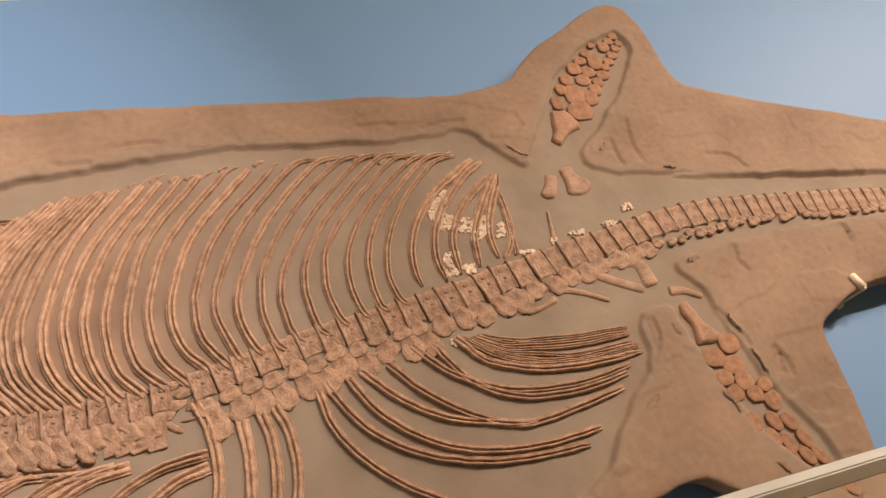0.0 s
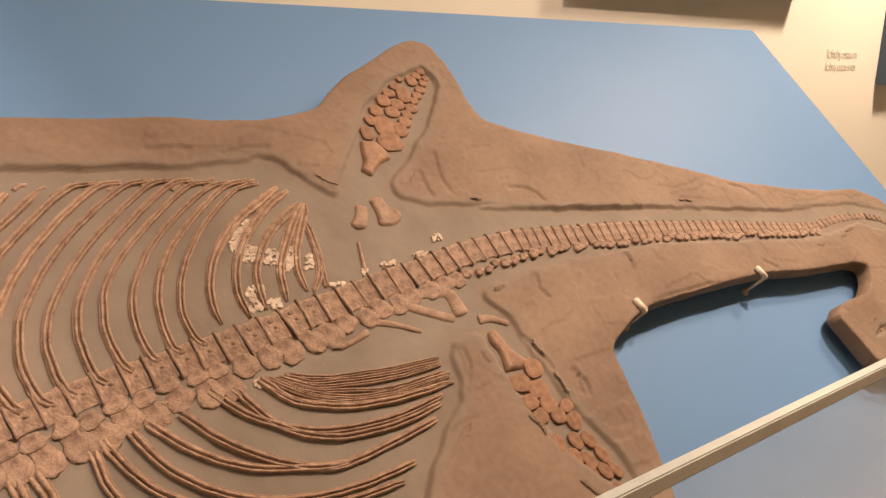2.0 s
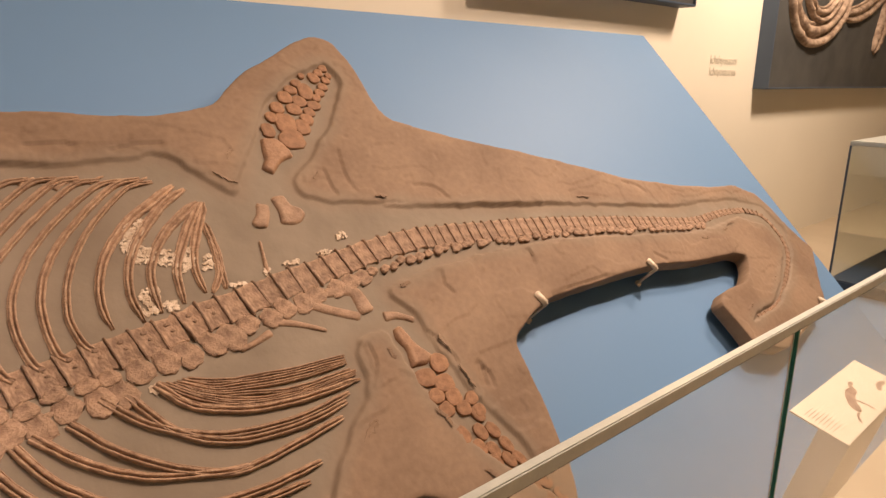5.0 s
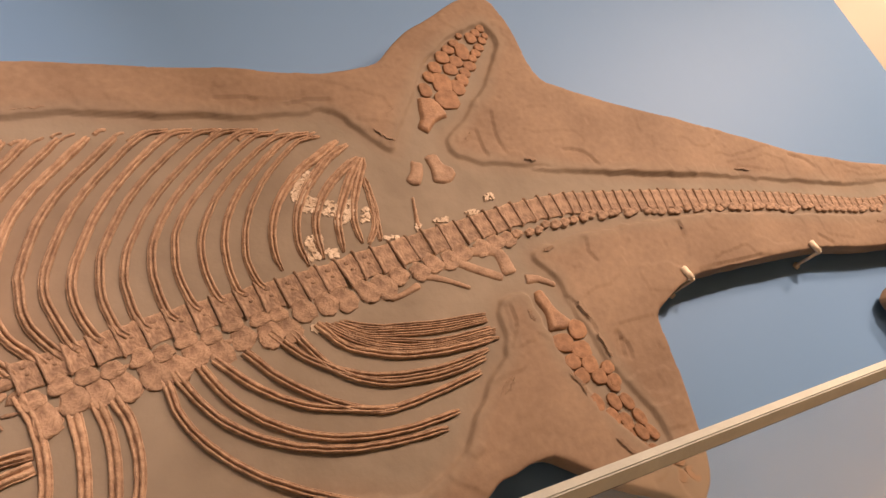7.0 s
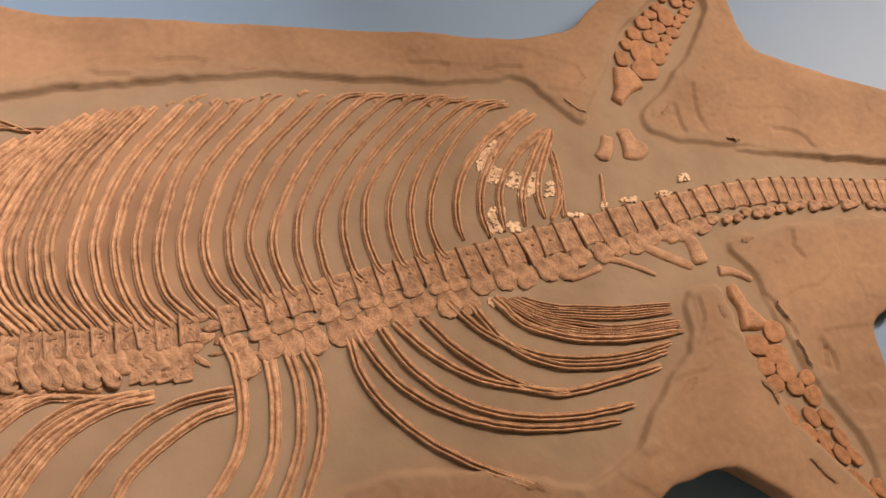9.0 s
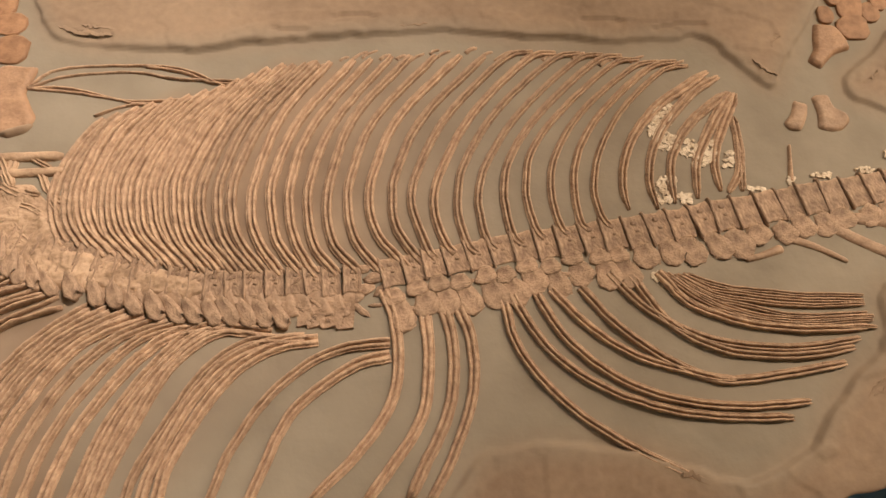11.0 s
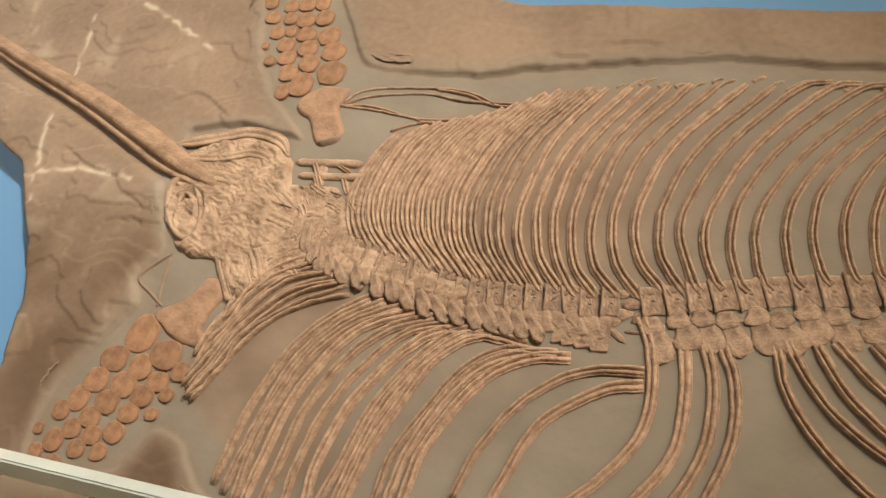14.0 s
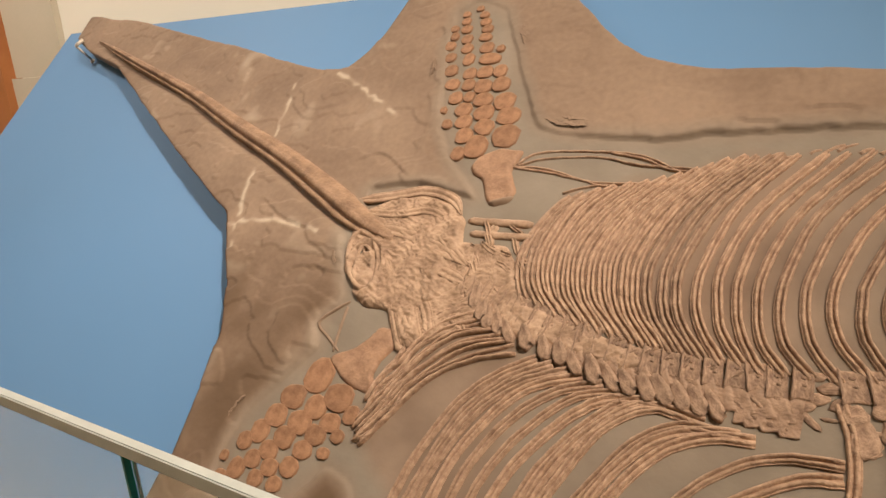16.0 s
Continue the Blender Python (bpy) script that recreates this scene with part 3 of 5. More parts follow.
# fin plates: centre, breadth, length
FOREFIN_UP_A = [(-1.545, 0.965, 0.03, 0.03), (-1.532, 0.929, 0.032, 0.036), (-1.536, 0.888, 0.04, 0.04), (-1.518, 0.838, 0.042, 0.039), (-1.495, 0.781, 0.05, 0.049), (-1.47, 0.723, 0.054, 0.047), (-1.44, 0.668, 0.05, 0.051), (-1.466, 0.619, 0.024, 0.027), (-1.435, 0.565, 0.034, 0.037)]
FOREFIN_UP_B = [(-1.52, 1.028, 0.03, 0.028), (-1.51, 0.995, 0.036, 0.032), (-1.497, 0.959, 0.042, 0.036), (-1.481, 0.913, 0.042, 0.042), (-1.468, 0.873, 0.044, 0.042), (-1.446, 0.825, 0.042, 0.052), (-1.422, 0.766, 0.05, 0.049), (-1.41, 0.718, 0.048, 0.047), (-1.393, 0.671, 0.038, 0.042), (-1.396, 0.621, 0.058, 0.057), (-1.381, 0.576, 0.058, 0.055), (-1.361, 0.522, 0.06, 0.058), (-1.36, 0.457, 0.046, 0.049)]
FOREFIN_UP_C = [(-1.475, 1.05, 0.03, 0.026), (-1.45, 1.018, 0.036, 0.03), (-1.435, 0.985, 0.04, 0.034), (-1.418, 0.952, 0.042, 0.035), (-1.414, 0.916, 0.048, 0.034), (-1.395, 0.872, 0.052, 0.05), (-1.369, 0.822, 0.078, 0.046), (-1.369, 0.769, 0.058, 0.052), (-1.358, 0.71, 0.062, 0.057), (-1.34, 0.657, 0.068, 0.052), (-1.322, 0.607, 0.068, 0.059), (-1.304, 0.555, 0.066, 0.061), (-1.309, 0.482, 0.078, 0.082)]
FOREFIN_UP_D = [(-1.343, 0.862, 0.03, 0.028), (-1.317, 0.77, 0.048, 0.052), (-1.297, 0.716, 0.06, 0.058), (-1.266, 0.651, 0.07, 0.067), (-1.238, 0.596, 0.078, 0.065), (-1.225, 0.523, 0.086, 0.082)]
HUMERUS_UP = [(-1.304, 0.414), (-1.283, 0.452), (-1.229, 0.481), (-1.152, 0.473), (-1.156, 0.446), (-1.172, 0.405), (-1.136, 0.333), (-1.149, 0.302), (-1.192, 0.285), (-1.219, 0.298), (-1.252, 0.371), (-1.288, 0.387)]
FOREFIN_LOW_A = [(-1.529, -0.268, 0.089, 0.1), (-1.443, -0.309, 0.092, 0.078), (-1.501, -0.349, 0.069, 0.067), (-1.584, -0.337, 0.082, 0.07), (-1.388, -0.344, 0.049, 0.053), (-1.442, -0.376, 0.064, 0.054), (-1.532, -0.395, 0.074, 0.065), (-1.613, -0.394, 0.072, 0.068), (-1.406, -0.402, 0.039, 0.036), (-1.471, -0.415, 0.064, 0.055), (-1.56, -0.441, 0.068, 0.062), (-1.645, -0.443, 0.062, 0.064)]
FOREFIN_LOW_B = [(-1.491, -0.456, 0.059, 0.052), (-1.592, -0.481, 0.064, 0.055), (-1.68, -0.477, 0.049, 0.053), (-1.428, -0.45, 0.035, 0.031), (-1.511, -0.505, 0.057, 0.052), (-1.568, -0.521, 0.053, 0.046), (-1.631, -0.514, 0.056, 0.053), (-1.67, -0.549, 0.055, 0.057), (-1.726, -0.528, 0.027, 0.032), (-1.535, -0.555, 0.048, 0.041), (-1.598, -0.557, 0.049, 0.046), (-1.71, -0.578, 0.043, 0.035), (-1.65, -0.598, 0.045, 0.04), (-1.7, -0.615, 0.036, 0.034)]
HUMERUS_LOW = [(-1.519, -0.222), (-1.512, -0.202), (-1.455, -0.174), (-1.42, -0.136), (-1.403, -0.102), (-1.361, -0.104), (-1.332, -0.149), (-1.362, -0.198), (-1.37, -0.239), (-1.347, -0.256), (-1.37, -0.284), (-1.407, -0.28), (-1.456, -0.264)]
HINDFIN_UP_A = [(0.764, 0.6, 0.044, 0.054), (0.794, 0.651, 0.036, 0.043), (0.829, 0.688, 0.046, 0.049), (0.872, 0.73, 0.05, 0.053), (0.905, 0.76, 0.046, 0.036), (0.938, 0.789, 0.038, 0.032), (0.97, 0.821, 0.024, 0.022)]
HINDFIN_UP_B = [(0.833, 0.624, 0.072, 0.083), (0.885, 0.682, 0.054, 0.049), (0.916, 0.712, 0.05, 0.048), (0.955, 0.754, 0.052, 0.071), (1.013, 0.813, 0.042, 0.046), (1.04, 0.835, 0.034, 0.034), (1.068, 0.858, 0.034, 0.034), (1.096, 0.884, 0.038, 0.041)]
HINDFIN_UP_C = [(0.828, 0.562, 0.086, 0.077), (0.882, 0.607, 0.05, 0.062), (0.909, 0.636, 0.044, 0.046), (0.932, 0.667, 0.04, 0.041), (0.959, 0.693, 0.05, 0.039), (0.982, 0.724, 0.034, 0.032), (1.005, 0.747, 0.038, 0.033), (1.028, 0.772, 0.038, 0.033), (1.054, 0.802, 0.032, 0.03), (1.073, 0.823, 0.024, 0.026)]
FEMUR_UP = [(0.729, 0.576), (0.755, 0.577), (0.784, 0.568), (0.804, 0.524), (0.807, 0.499), (0.767, 0.486), (0.743, 0.47), (0.718, 0.441), (0.687, 0.464), (0.712, 0.497), (0.716, 0.536)]
PUBIS_A = [(0.631, 0.36), (0.65, 0.35), (0.665, 0.348), (0.656, 0.313), (0.631, 0.273), (0.606, 0.273), (0.592, 0.294), (0.615, 0.317)]
PUBIS_B = [(0.672, 0.361), (0.698, 0.373), (0.72, 0.369), (0.721, 0.343), (0.751, 0.317), (0.757, 0.298), (0.734, 0.273), (0.702, 0.268), (0.672, 0.28), (0.682, 0.319)]
# upper end of each vertebra's raised rim, from the middle of the trunk to the tail's root
RIMS = [(-0.365, -0.022), (-0.319, -0.014), (-0.275, -0.004), (-0.23, 0.004), (-0.181, 0.014), (-0.132, 0.023), (-0.079, 0.034), (-0.028, 0.039), (0.018, 0.044), (0.071, 0.051), (0.12, 0.058), (0.17, 0.063), (0.22, 0.071), (0.271, 0.08), (0.323, 0.088), (0.373, 0.1), (0.424, 0.107), (0.477, 0.114), (0.528, 0.125), (0.578, 0.135), (0.633, 0.143), (0.686, 0.149), (0.737, 0.159), (0.789, 0.167), (0.836, 0.175), (0.888, 0.182), (0.941, 0.188), (0.992, 0.192), (1.043, 0.194), (1.091, 0.196)]
# lower ends of the tongue-shaped spines along the neck
TONGUES = [(-1.15, -0.01), (-1.123, -0.039), (-1.098, -0.058), (-1.066, -0.066), (-1.028, -0.081), (-0.984, -0.091), (-0.934, -0.107), (-0.895, -0.112), (-0.852, -0.126), (-0.808, -0.139), (-0.765, -0.146), (-0.728, -0.149), (-0.69, -0.153), (-0.655, -0.154), (-0.62, -0.158), (-0.585, -0.16), (-0.552, -0.163)]
# the last ribs, broad and flat, drawn together at their upper ends
LAST_RIBS = [
    [(0.193, 0.079), (0.186, 0.128), (0.196, 0.193), (0.229, 0.266), (0.296, 0.344), (0.362, 0.39), (0.433, 0.439)],
    [(0.259, 0.08), (0.249, 0.14), (0.261, 0.208), (0.292, 0.274), (0.347, 0.341), (0.399, 0.39), (0.457, 0.424)],
    [(0.3, 0.093), (0.298, 0.148), (0.31, 0.207), (0.341, 0.265), (0.383, 0.312), (0.445, 0.36), (0.476, 0.379)],
    [(0.355, 0.104), (0.358, 0.155), (0.369, 0.205), (0.407, 0.274), (0.447, 0.336), (0.481, 0.378)],
    [(0.41, 0.121), (0.406, 0.176), (0.417, 0.228), (0.445, 0.29), (0.471, 0.338), (0.49, 0.377)],
    [(0.46, 0.12), (0.466, 0.173), (0.474, 0.227), (0.473, 0.273), (0.473, 0.314)],
    [(0.427, 0.117), (0.458, 0.164), (0.47, 0.217), (0.473, 0.273)],
]
# bare plaster: centre, breadth, length
PLASTER = [(0.296, 0.3, 0.05, 0.094), (0.306, 0.25, 0.05, 0.046), (0.352, 0.23, 0.051, 0.048), (0.402, 0.22, 0.031, 0.059), (0.442, 0.2, 0.022, 0.042), (0.282, 0.127, 0.047, 0.065), (0.325, 0.106, 0.037, 0.023), (0.37, 0.189, 0.033, 0.017), (0.83, 0.21, 0.034, 0.022), (0.758, 0.167, 0.057, 0.014), (0.65, 0.157, 0.047, 0.014), (0.496, 0.125, 0.056, 0.009), (0.576, 0.143, 0.014, 0.022), (0.235, -0.075, 0.02, 0.018), (-0.27, -0.14, 0.022, 0.02)]

# ---- the room ----
LEAN_BACK = 45.0
BASE_Z = 0.904
PANEL = pose(0, 0, BASE_Z, LEAN_BACK, 0, 0)


def setting(name, bm, mat, label, category="wall"):
    return tagged(part(name, bm, mat, smooth=False), label, category, kind="structure")


setting("floor", box((-7, -5, -0.1), (12, 1.1, 0)), m_floor, "pale stone floor of the museum hall", "floor")
setting("ceiling", box((-7, -5, 4.6), (12, 1.1, 4.7)), m_ceiling, "plain pale ceiling over the gallery", "ceiling")
setting("wall_north", box((-7, 1.1, 0), (12, 1.25, 4.6)), m_wall, "cream painted gallery wall behind the exhibit")
setting("wall_south", box((-7, -5.15, 0), (12, -5, 4.6)), m_grey, "plain gallery wall facing the exhibit")
setting("wall_east", box((12, -5.15, 0), (12.15, 1.25, 4.6)), m_wall, "plain cream end wall of the gallery")
setting("wall_west", box((-7.15, -5.15, 0), (-7, 1.25, 4.6)), m_grey, "plain end wall of the gallery")

# blue display board that leans on the wall
BOARD_X, BOARD_Y = (-4.19, 3.59), (-1.2, 1.285)
board = tagged(new("display_board"), "large sloping display board painted matt sky blue", "display board")
board.matrix_world = PANEL
part("board_face", box((BOARD_X[0], BOARD_Y[0], -0.15), (BOARD_X[1], BOARD_Y[1], -0.10), 0.003), m_blue, board, smooth=False)

# ---- the fossil ----
fossil = tagged(new("fossil_slab"), "brown cast of an ichthyosaur skeleton on an irregular stone slab", "fossil")
fossil.matrix_world = PANEL
SLAB_EDGE = outline(EDGE_HEAD_TOP + EDGE_BACK[2:] + EDGE_TAIL + EDGE_HIND + EDGE_BELLY + EDGE_CHIN, 0.02, 0.0025)
FIELD_EDGE = outline(IN_HEAD + IN_BACK + IN_TAIL + IN_HIND + IN_BELLY, 0.02, 0.003, 8)
FLOOR, MARGIN = -0.010, 0.004


def near_line(p, points, reach):
    """Signed distance from a short broken line, how far along it, and which points are near."""
    q = spline(points, 14)
    best, side, along = np.full(len(p), 9.0), np.zeros(len(p)), np.zeros(len(p))
    box_ = np.where((p[:, 0] > q[:, 0].min() - reach) & (p[:, 0] < q[:, 0].max() + reach) & (p[:, 1] > q[:, 1].min() - reach) & (p[:, 1] < q[:, 1].max() + reach))[0]
    r = p[box_]
    for k, (a, b) in enumerate(zip(q, q[1:])):
        d = b - a
        t = np.clip(((r - a) @ d) / (d @ d), 0, 1)
        e = r - (a + t[:, None] * d)
        far = np.hypot(*e.T)
        m = far < best[box_]
        i = box_[m]
        best[i], side[i], along[i] = far[m], np.sign(d[0] * e[m, 1] - d[1] * e[m, 0]), (k + t[m]) / 13
    return best, side, along


def flakes(p):
    """Scars where thin flakes have broken from the margin: a sharp ledge that runs out on one side."""
    out = np.zeros(len(p))
    table = FLAKES_HEAD + FLAKES_BACK + FLAKES_TAIL
    for k in range(0, len(table), 3):
        far, side, along = near_line(p, table[k : k + 3], 0.10)
        out -= np.where((side < 0) & (far < 0.1), 0.0075 * np.exp(-far / 0.018) * np.clip(np.sin(np.pi * along) * 3, 0, 1), 0)
    return out


def slab_colour(p):
    inside, far, _ = inside_and_distance(p, FIELD_EDGE)
    vein = np.zeros(len(p))
    for k in range(0, len(VEINS), 3):
        d, _, along = near_line(p + 0.006 * np.stack([value_noise(p, 40, 31), value_noise(p, 40, 32)], 1), VEINS[k : k + 3], 0.1)
        vein = np.maximum(vein, np.exp(-((d / 0.008) ** 2)) * np.clip(0.5 + 1.3 * value_noise(p, 30, 33), 0, 0.9))
    head = np.clip((-p[:, 0] - 1.5) / 0.3, 0, 1)
    vein = np.maximum(vein, 0.5 * head * np.clip(value_noise(p, 7, 35) + value_noise(p, 22, 36) - 0.75, 0, 0.8))
    cage = outline([k[0] for k in RIBS_REAR[1:] + RIBS_FRONT] + [k[-1] for k in (RIBS_REAR[1:] + RIBS_FRONT)[::-1]], 0.03)
    below = outline([k[0] for k in LOWER_RIBS[2:] + NECK_RIBS] + [k[-1] for k in (LOWER_RIBS[2:] + NECK_RIBS)[::-1]], 0.03)
    stain = np.zeros(len(p))
    for ring, most in ((cage, 0.9), (below, 0.75)):
        among, edge, _ = inside_and_distance(p, ring)
        fade = np.clip((-0.05 - p[:, 0]) / 0.5, 0.12, 1) if most > 0.8 else np.clip((-0.9 - p[:, 0]) / 0.12, 0.25, 1)
        stain = np.maximum(stain, most * fade * np.clip(0.45 + np.where(among, edge, -edge) / 0.06 + 0.3 * value_noise(p, 12, 55), 0, 1))
    inside_far = np.where(inside, -1.0, far)
    umber = np.clip((-1.2 - p[:, 0]) / 0.12, 0, 1) * np.clip((0.12 - p[:, 1]) / 0.2, 0, 1) * np.clip(inside_far / 0.04, 0, 1)
    umber = umber * np.clip(0.75 + 0.9 * value_noise(p, 5, 71) + 0.35 * value_noise(p, 17, 72), 0.15, 1)
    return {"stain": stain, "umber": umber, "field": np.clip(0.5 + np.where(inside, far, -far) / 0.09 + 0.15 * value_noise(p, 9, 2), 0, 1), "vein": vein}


def slab_height(p):
    inside, far, _ = inside_and_distance(p + 0.004 * np.stack([value_noise(p, 35, 51), value_noise(p, 35, 52)], 1), FIELD_EDGE)
    step = np.clip(0.5 + np.where(inside, far, -far) / np.where(inside, 0.012, 0.05), 0, 1)
    step = np.where(inside, np.clip(0.2 + far / 0.0065, 0, 1), np.clip(0.2 - far / 0.03, 0, 0.2))
    bent = p + 0.02 * np.stack([value_noise(p, 20, 61), value_noise(p, 20, 62)], 1)
    lay = value_noise(bent * (1, 1.6), 3.6, 5) + 0.28 * value_noise(p * (1, 1.8), 10, 6) + 0.05 * value_noise(p, 40, 12)
    terrace = np.floor(lay * 2.0) / 2.0
    rough = 0.006 * value_noise(p, 2.2, 1) + np.where(p[:, 0] < -1.5, 0.008, 0.0045) * terrace + 0.0006 * value_noise(p, 45, 9) + flakes(p)
    flat = 0.002 * value_noise(p, 5, 4) + 0.0005 * value_noise(p, 40, 7)
    _, rim, _ = inside_and_distance(p, SLAB_EDGE)
    gap, side, along = near_line(p, SNOUT, 0.14)
    trench = 0.021 * np.exp(-(((gap - 0.026 - 0.026 * along) / 0.020) ** 2)) * (side < 0) * np.clip(6 * along, 0, 1)
    rough = rough - trench
    return MARGIN + (FLOOR - MARGIN) * step + rough * (1 - step) + flat * step - 0.004 * np.exp(-rim / 0.007)


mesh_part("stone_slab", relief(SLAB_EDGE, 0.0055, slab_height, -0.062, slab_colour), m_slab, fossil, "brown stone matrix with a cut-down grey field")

rng = np.random.RandomState(11)
LEDGE = [(-1.0, -0.4), (-0.5, 0.25), (0.2, 0.75), (0.62, 1.0), (0.72, 0.7), (0.75, -0.9)]


def ledge(points, width, height, seed):
    """A thin flake of stone left standing: it rises gently and breaks off along a sharp ragged line."""
    q = spline(points, 16)
    q = q + 0.0022 * np.random.RandomState(seed).normal(size=q.shape)
    inside, far, _ = inside_and_distance(q, SLAB_EDGE)
    if not inside.all() or far.min() < 0.015:
        return
    z = MARGIN
    part("stone_flake", sweep(q, width, height, LEDGE, z - 0.0005, 0.15, 0.1, seed), m_slab, fossil, smooth=False)


n = len(FIELD_EDGE)
for k in range(46):
    i = rng.randint(n)
    j = i + rng.randint(2, 5)
    a, b, c = (FIELD_EDGE[x % n] for x in (i, (i + j) // 2, j))
    d = (c - a) / (np.linalg.norm(c - a) + 1e-9)
    out = np.array((-d[1], d[0])) * rng.uniform(0.012, 0.045)
    if not inside_and_distance(np.array([b + out]), FIELD_EDGE)[0][0] and inside_and_distance(np.array([b + out]), SLAB_EDGE)[0][0]:
        ledge([c + out, b + out + 0.004 * rng.normal(size=2), a + out], rng.uniform(0.008, 0.013), 0.0013, 100 + k)


def rib(path, width, height=0.012, name="rib", profile=GROOVED, steps=26):
    p = spline(path, steps)
    p = p + 0.0004 * rng.normal(size=p.shape)
    tip, height = rng.uniform(0.75, 0.95), 0.95 * height
    return part(name, sweep(p, lambda t: width * (1 - (1 - tip) * t + 0.45 * math.exp(-t / 0.035)), height, profile, FLOOR, 0.72, 0.1, rng.randint(9999)), m_rib, fossil)


def between(keys, counts, spread=0.0):
    """Curves from key to key, counts[i] steps from key i to key i + 1."""
    out = []
    for a, b, n in zip(keys, keys[1:], counts):
        for k in range(n):
            t = k / n
            out.append([(x0 + t * (x1 - x0) + spread * rng.normal(), y0 + t * (y1 - y0) + spread * rng.normal()) for (x0, y0), (x1, y1) in zip(a, b)])
    return out + [keys[-1]]


# the upper rib cage: each rib by the place of its waist, its course between those of the nearest traced ribs
WAISTS = [0.128, 0.079, 0.026, -0.033, -0.085, -0.141, -0.189, -0.239, -0.289, -0.335, -0.382, -0.43, -0.475, -0.515, -0.555, -0.596, -0.64, -0.68, -0.712, -0.746, -0.775]
WAISTS += [-0.803 - 0.0262 * k for k in range(11)]
TRACED = RIBS_REAR + RIBS_FRONT
key_x = [k[2][0] for k in TRACED]
for x in WAISTS:
    i = next((i for i in range(1, len(TRACED) - 1) if key_x[i] < x), len(TRACED) - 1)
    t = (key_x[i - 1] - x) / (key_x[i - 1] - key_x[i])
    path = [(a + t * (c - a) + 0.0015 * rng.normal(), b + t * (d - b) + 0.0015 * rng.normal()) for (a, b), (c, d) in zip(TRACED[i - 1], TRACED[i])]
    far = np.clip((0.3 - x) / 1.2, 0, 1)
    path = [(path[0][0] + 0.016, path[0][1] - 0.020), *path]
    if -0.3 < x < 0.2:
        path.append((path[-1][0] + 0.07, path[-1][1] + 0.018))
    rib(path, 0.0165 + 0.010 * far, 0.0095 + 0.003 * far, steps=34)
for k, path in enumerate(LAST_RIBS):
    p = spline(path, 34) + 0.0004 * rng.normal(size=(34, 2))
    broad = 0.026 if k < 5 else 0.021
    part("rib", sweep(p, lambda t: 0.017 + (broad - 0.017) * min(1, 1.6 * t), 0.0105 - 0.0007 * k, GROOVED, FLOOR, 0.5, 0.1, 40 + k), m_rib, fossil)
for path in between(LOWER_RIBS, [1, 1, 2, 1, 2, 2, 2, 3], 0.003):
    (x0, y0), (x1, y1) = path[-2:]
    reach = 0.05 / math.hypot(x1 - x0, y1 - y0)
    path = [*path, (x1 + reach * (x1 - x0), y1 + reach * (y1 - y0))]
    rib(path, rng.uniform(0.021, 0.027), 0.0125)
for path in between(NECK_RIBS, [4, 4, 4], 0.004):
    cut = rng.uniform(0.8, 1.06)
    (x0, y0), (x1, y1) = path[-2:]
    path[-1] = (x0 + (x1 - x0) * cut + 0.008 * rng.normal(), y0 + (y1 - y0) * cut)
    rib(path, rng.uniform(0.009, 0.014), rng.uniform(0.009, 0.018), "rib", ROUND)
for path in LOOSE_RIBS:
    rib(path, 0.026, 0.009)
for path in FAN_RIBS:
    rib(path, 0.021, 0.012)
for path in between(GASTRALIA, [2, 2, 2], 0.003):
    rib(path, 0.013, 0.010, "belly_rib", GROOVED, 20)
for path in FRONT_GASTRALIA:
    rib(path, 0.008, 0.008, "belly_rib", ROUND, 24)
# broken rib tips along the upper edge of the cage
crest = spline(TOPCREST, 60)
for k in range(0, 60, 2):
    q = crest[k] + rng.normal(size=2) * (0.008, 0.008)
    d = np.array((math.cos(0.7), math.sin(0.7))) * rng.uniform(0.012, 0.03)
    rib([q - d, q, q + d * 0.8 + (0.006, -0.004)], rng.uniform(0.007, 0.012), 0.0045, "rib_tip", ROUND, 6)


# vertebrae
def vertebra_mesh(seed, knob):
    """A flattened centrum seen from its side, 1 long and 1 high: a raised rim at the front end, a hollow side, an undercut lower edge."""
    r = np.random.RandomState(seed)
    bm = bmesh.new()
    rows = []
    lean = 0.10
    for x, w, h in ((-0.51, 0.50, 0.10), (-0.50, 0.54, 0.70), (-0.46, 0.555, 0.92), (-0.42, 0.54, 0.80), (-0.37, 0.49, 0.46), (-0.12, 0.465, 0.36), (0.15, 0.465, 0.38), (0.36, 0.48, 0.52), (0.455, 0.485, 0.56), (0.49, 0.48, 0.10)):
        row = []
        for a, b in ((-1, -0.6), (-0.985, 0.55), (-0.9, 0.95), (-0.55, 1.0), (-0.1, 0.94), (0.35, 0.97), (0.75, 1.0), (0.93, 0.75), (1, -0.5)):
            row.append(bm.verts.new((x - lean * a * 0.5 + 0.012 * r.normal(), w * a + 0.018 * r.normal(), h * b + 0.05 * r.normal())))
        rows.append(row)
    for p, q in zip(rows, rows[1:]):
        for a, b, c, d in zip(p, p[1:], q[1:], q):
            bm.faces.new((a, b, c, d))
    bm.faces.new(rows[0])
    bm.faces.new(rows[-1][::-1])
    if knob:
        for x, y, s in ((0.0, 0.22, 0.13), (0.08, -0.02, 0.09)):
            m = Matrix.Translation((x, y, 0.38)) @ Matrix.Diagonal((s * 1.4, s * 0.6, 0.26, 1))
            bmesh.ops.create_icosphere(bm, subdivisions=1, radius=1, matrix=m)
    bmesh.ops.recalc_face_normals(bm, faces=bm.faces)
    me = bpy.data.meshes.new("vertebra")
    bm.to_mesh(me)
    bm.free()
    return me


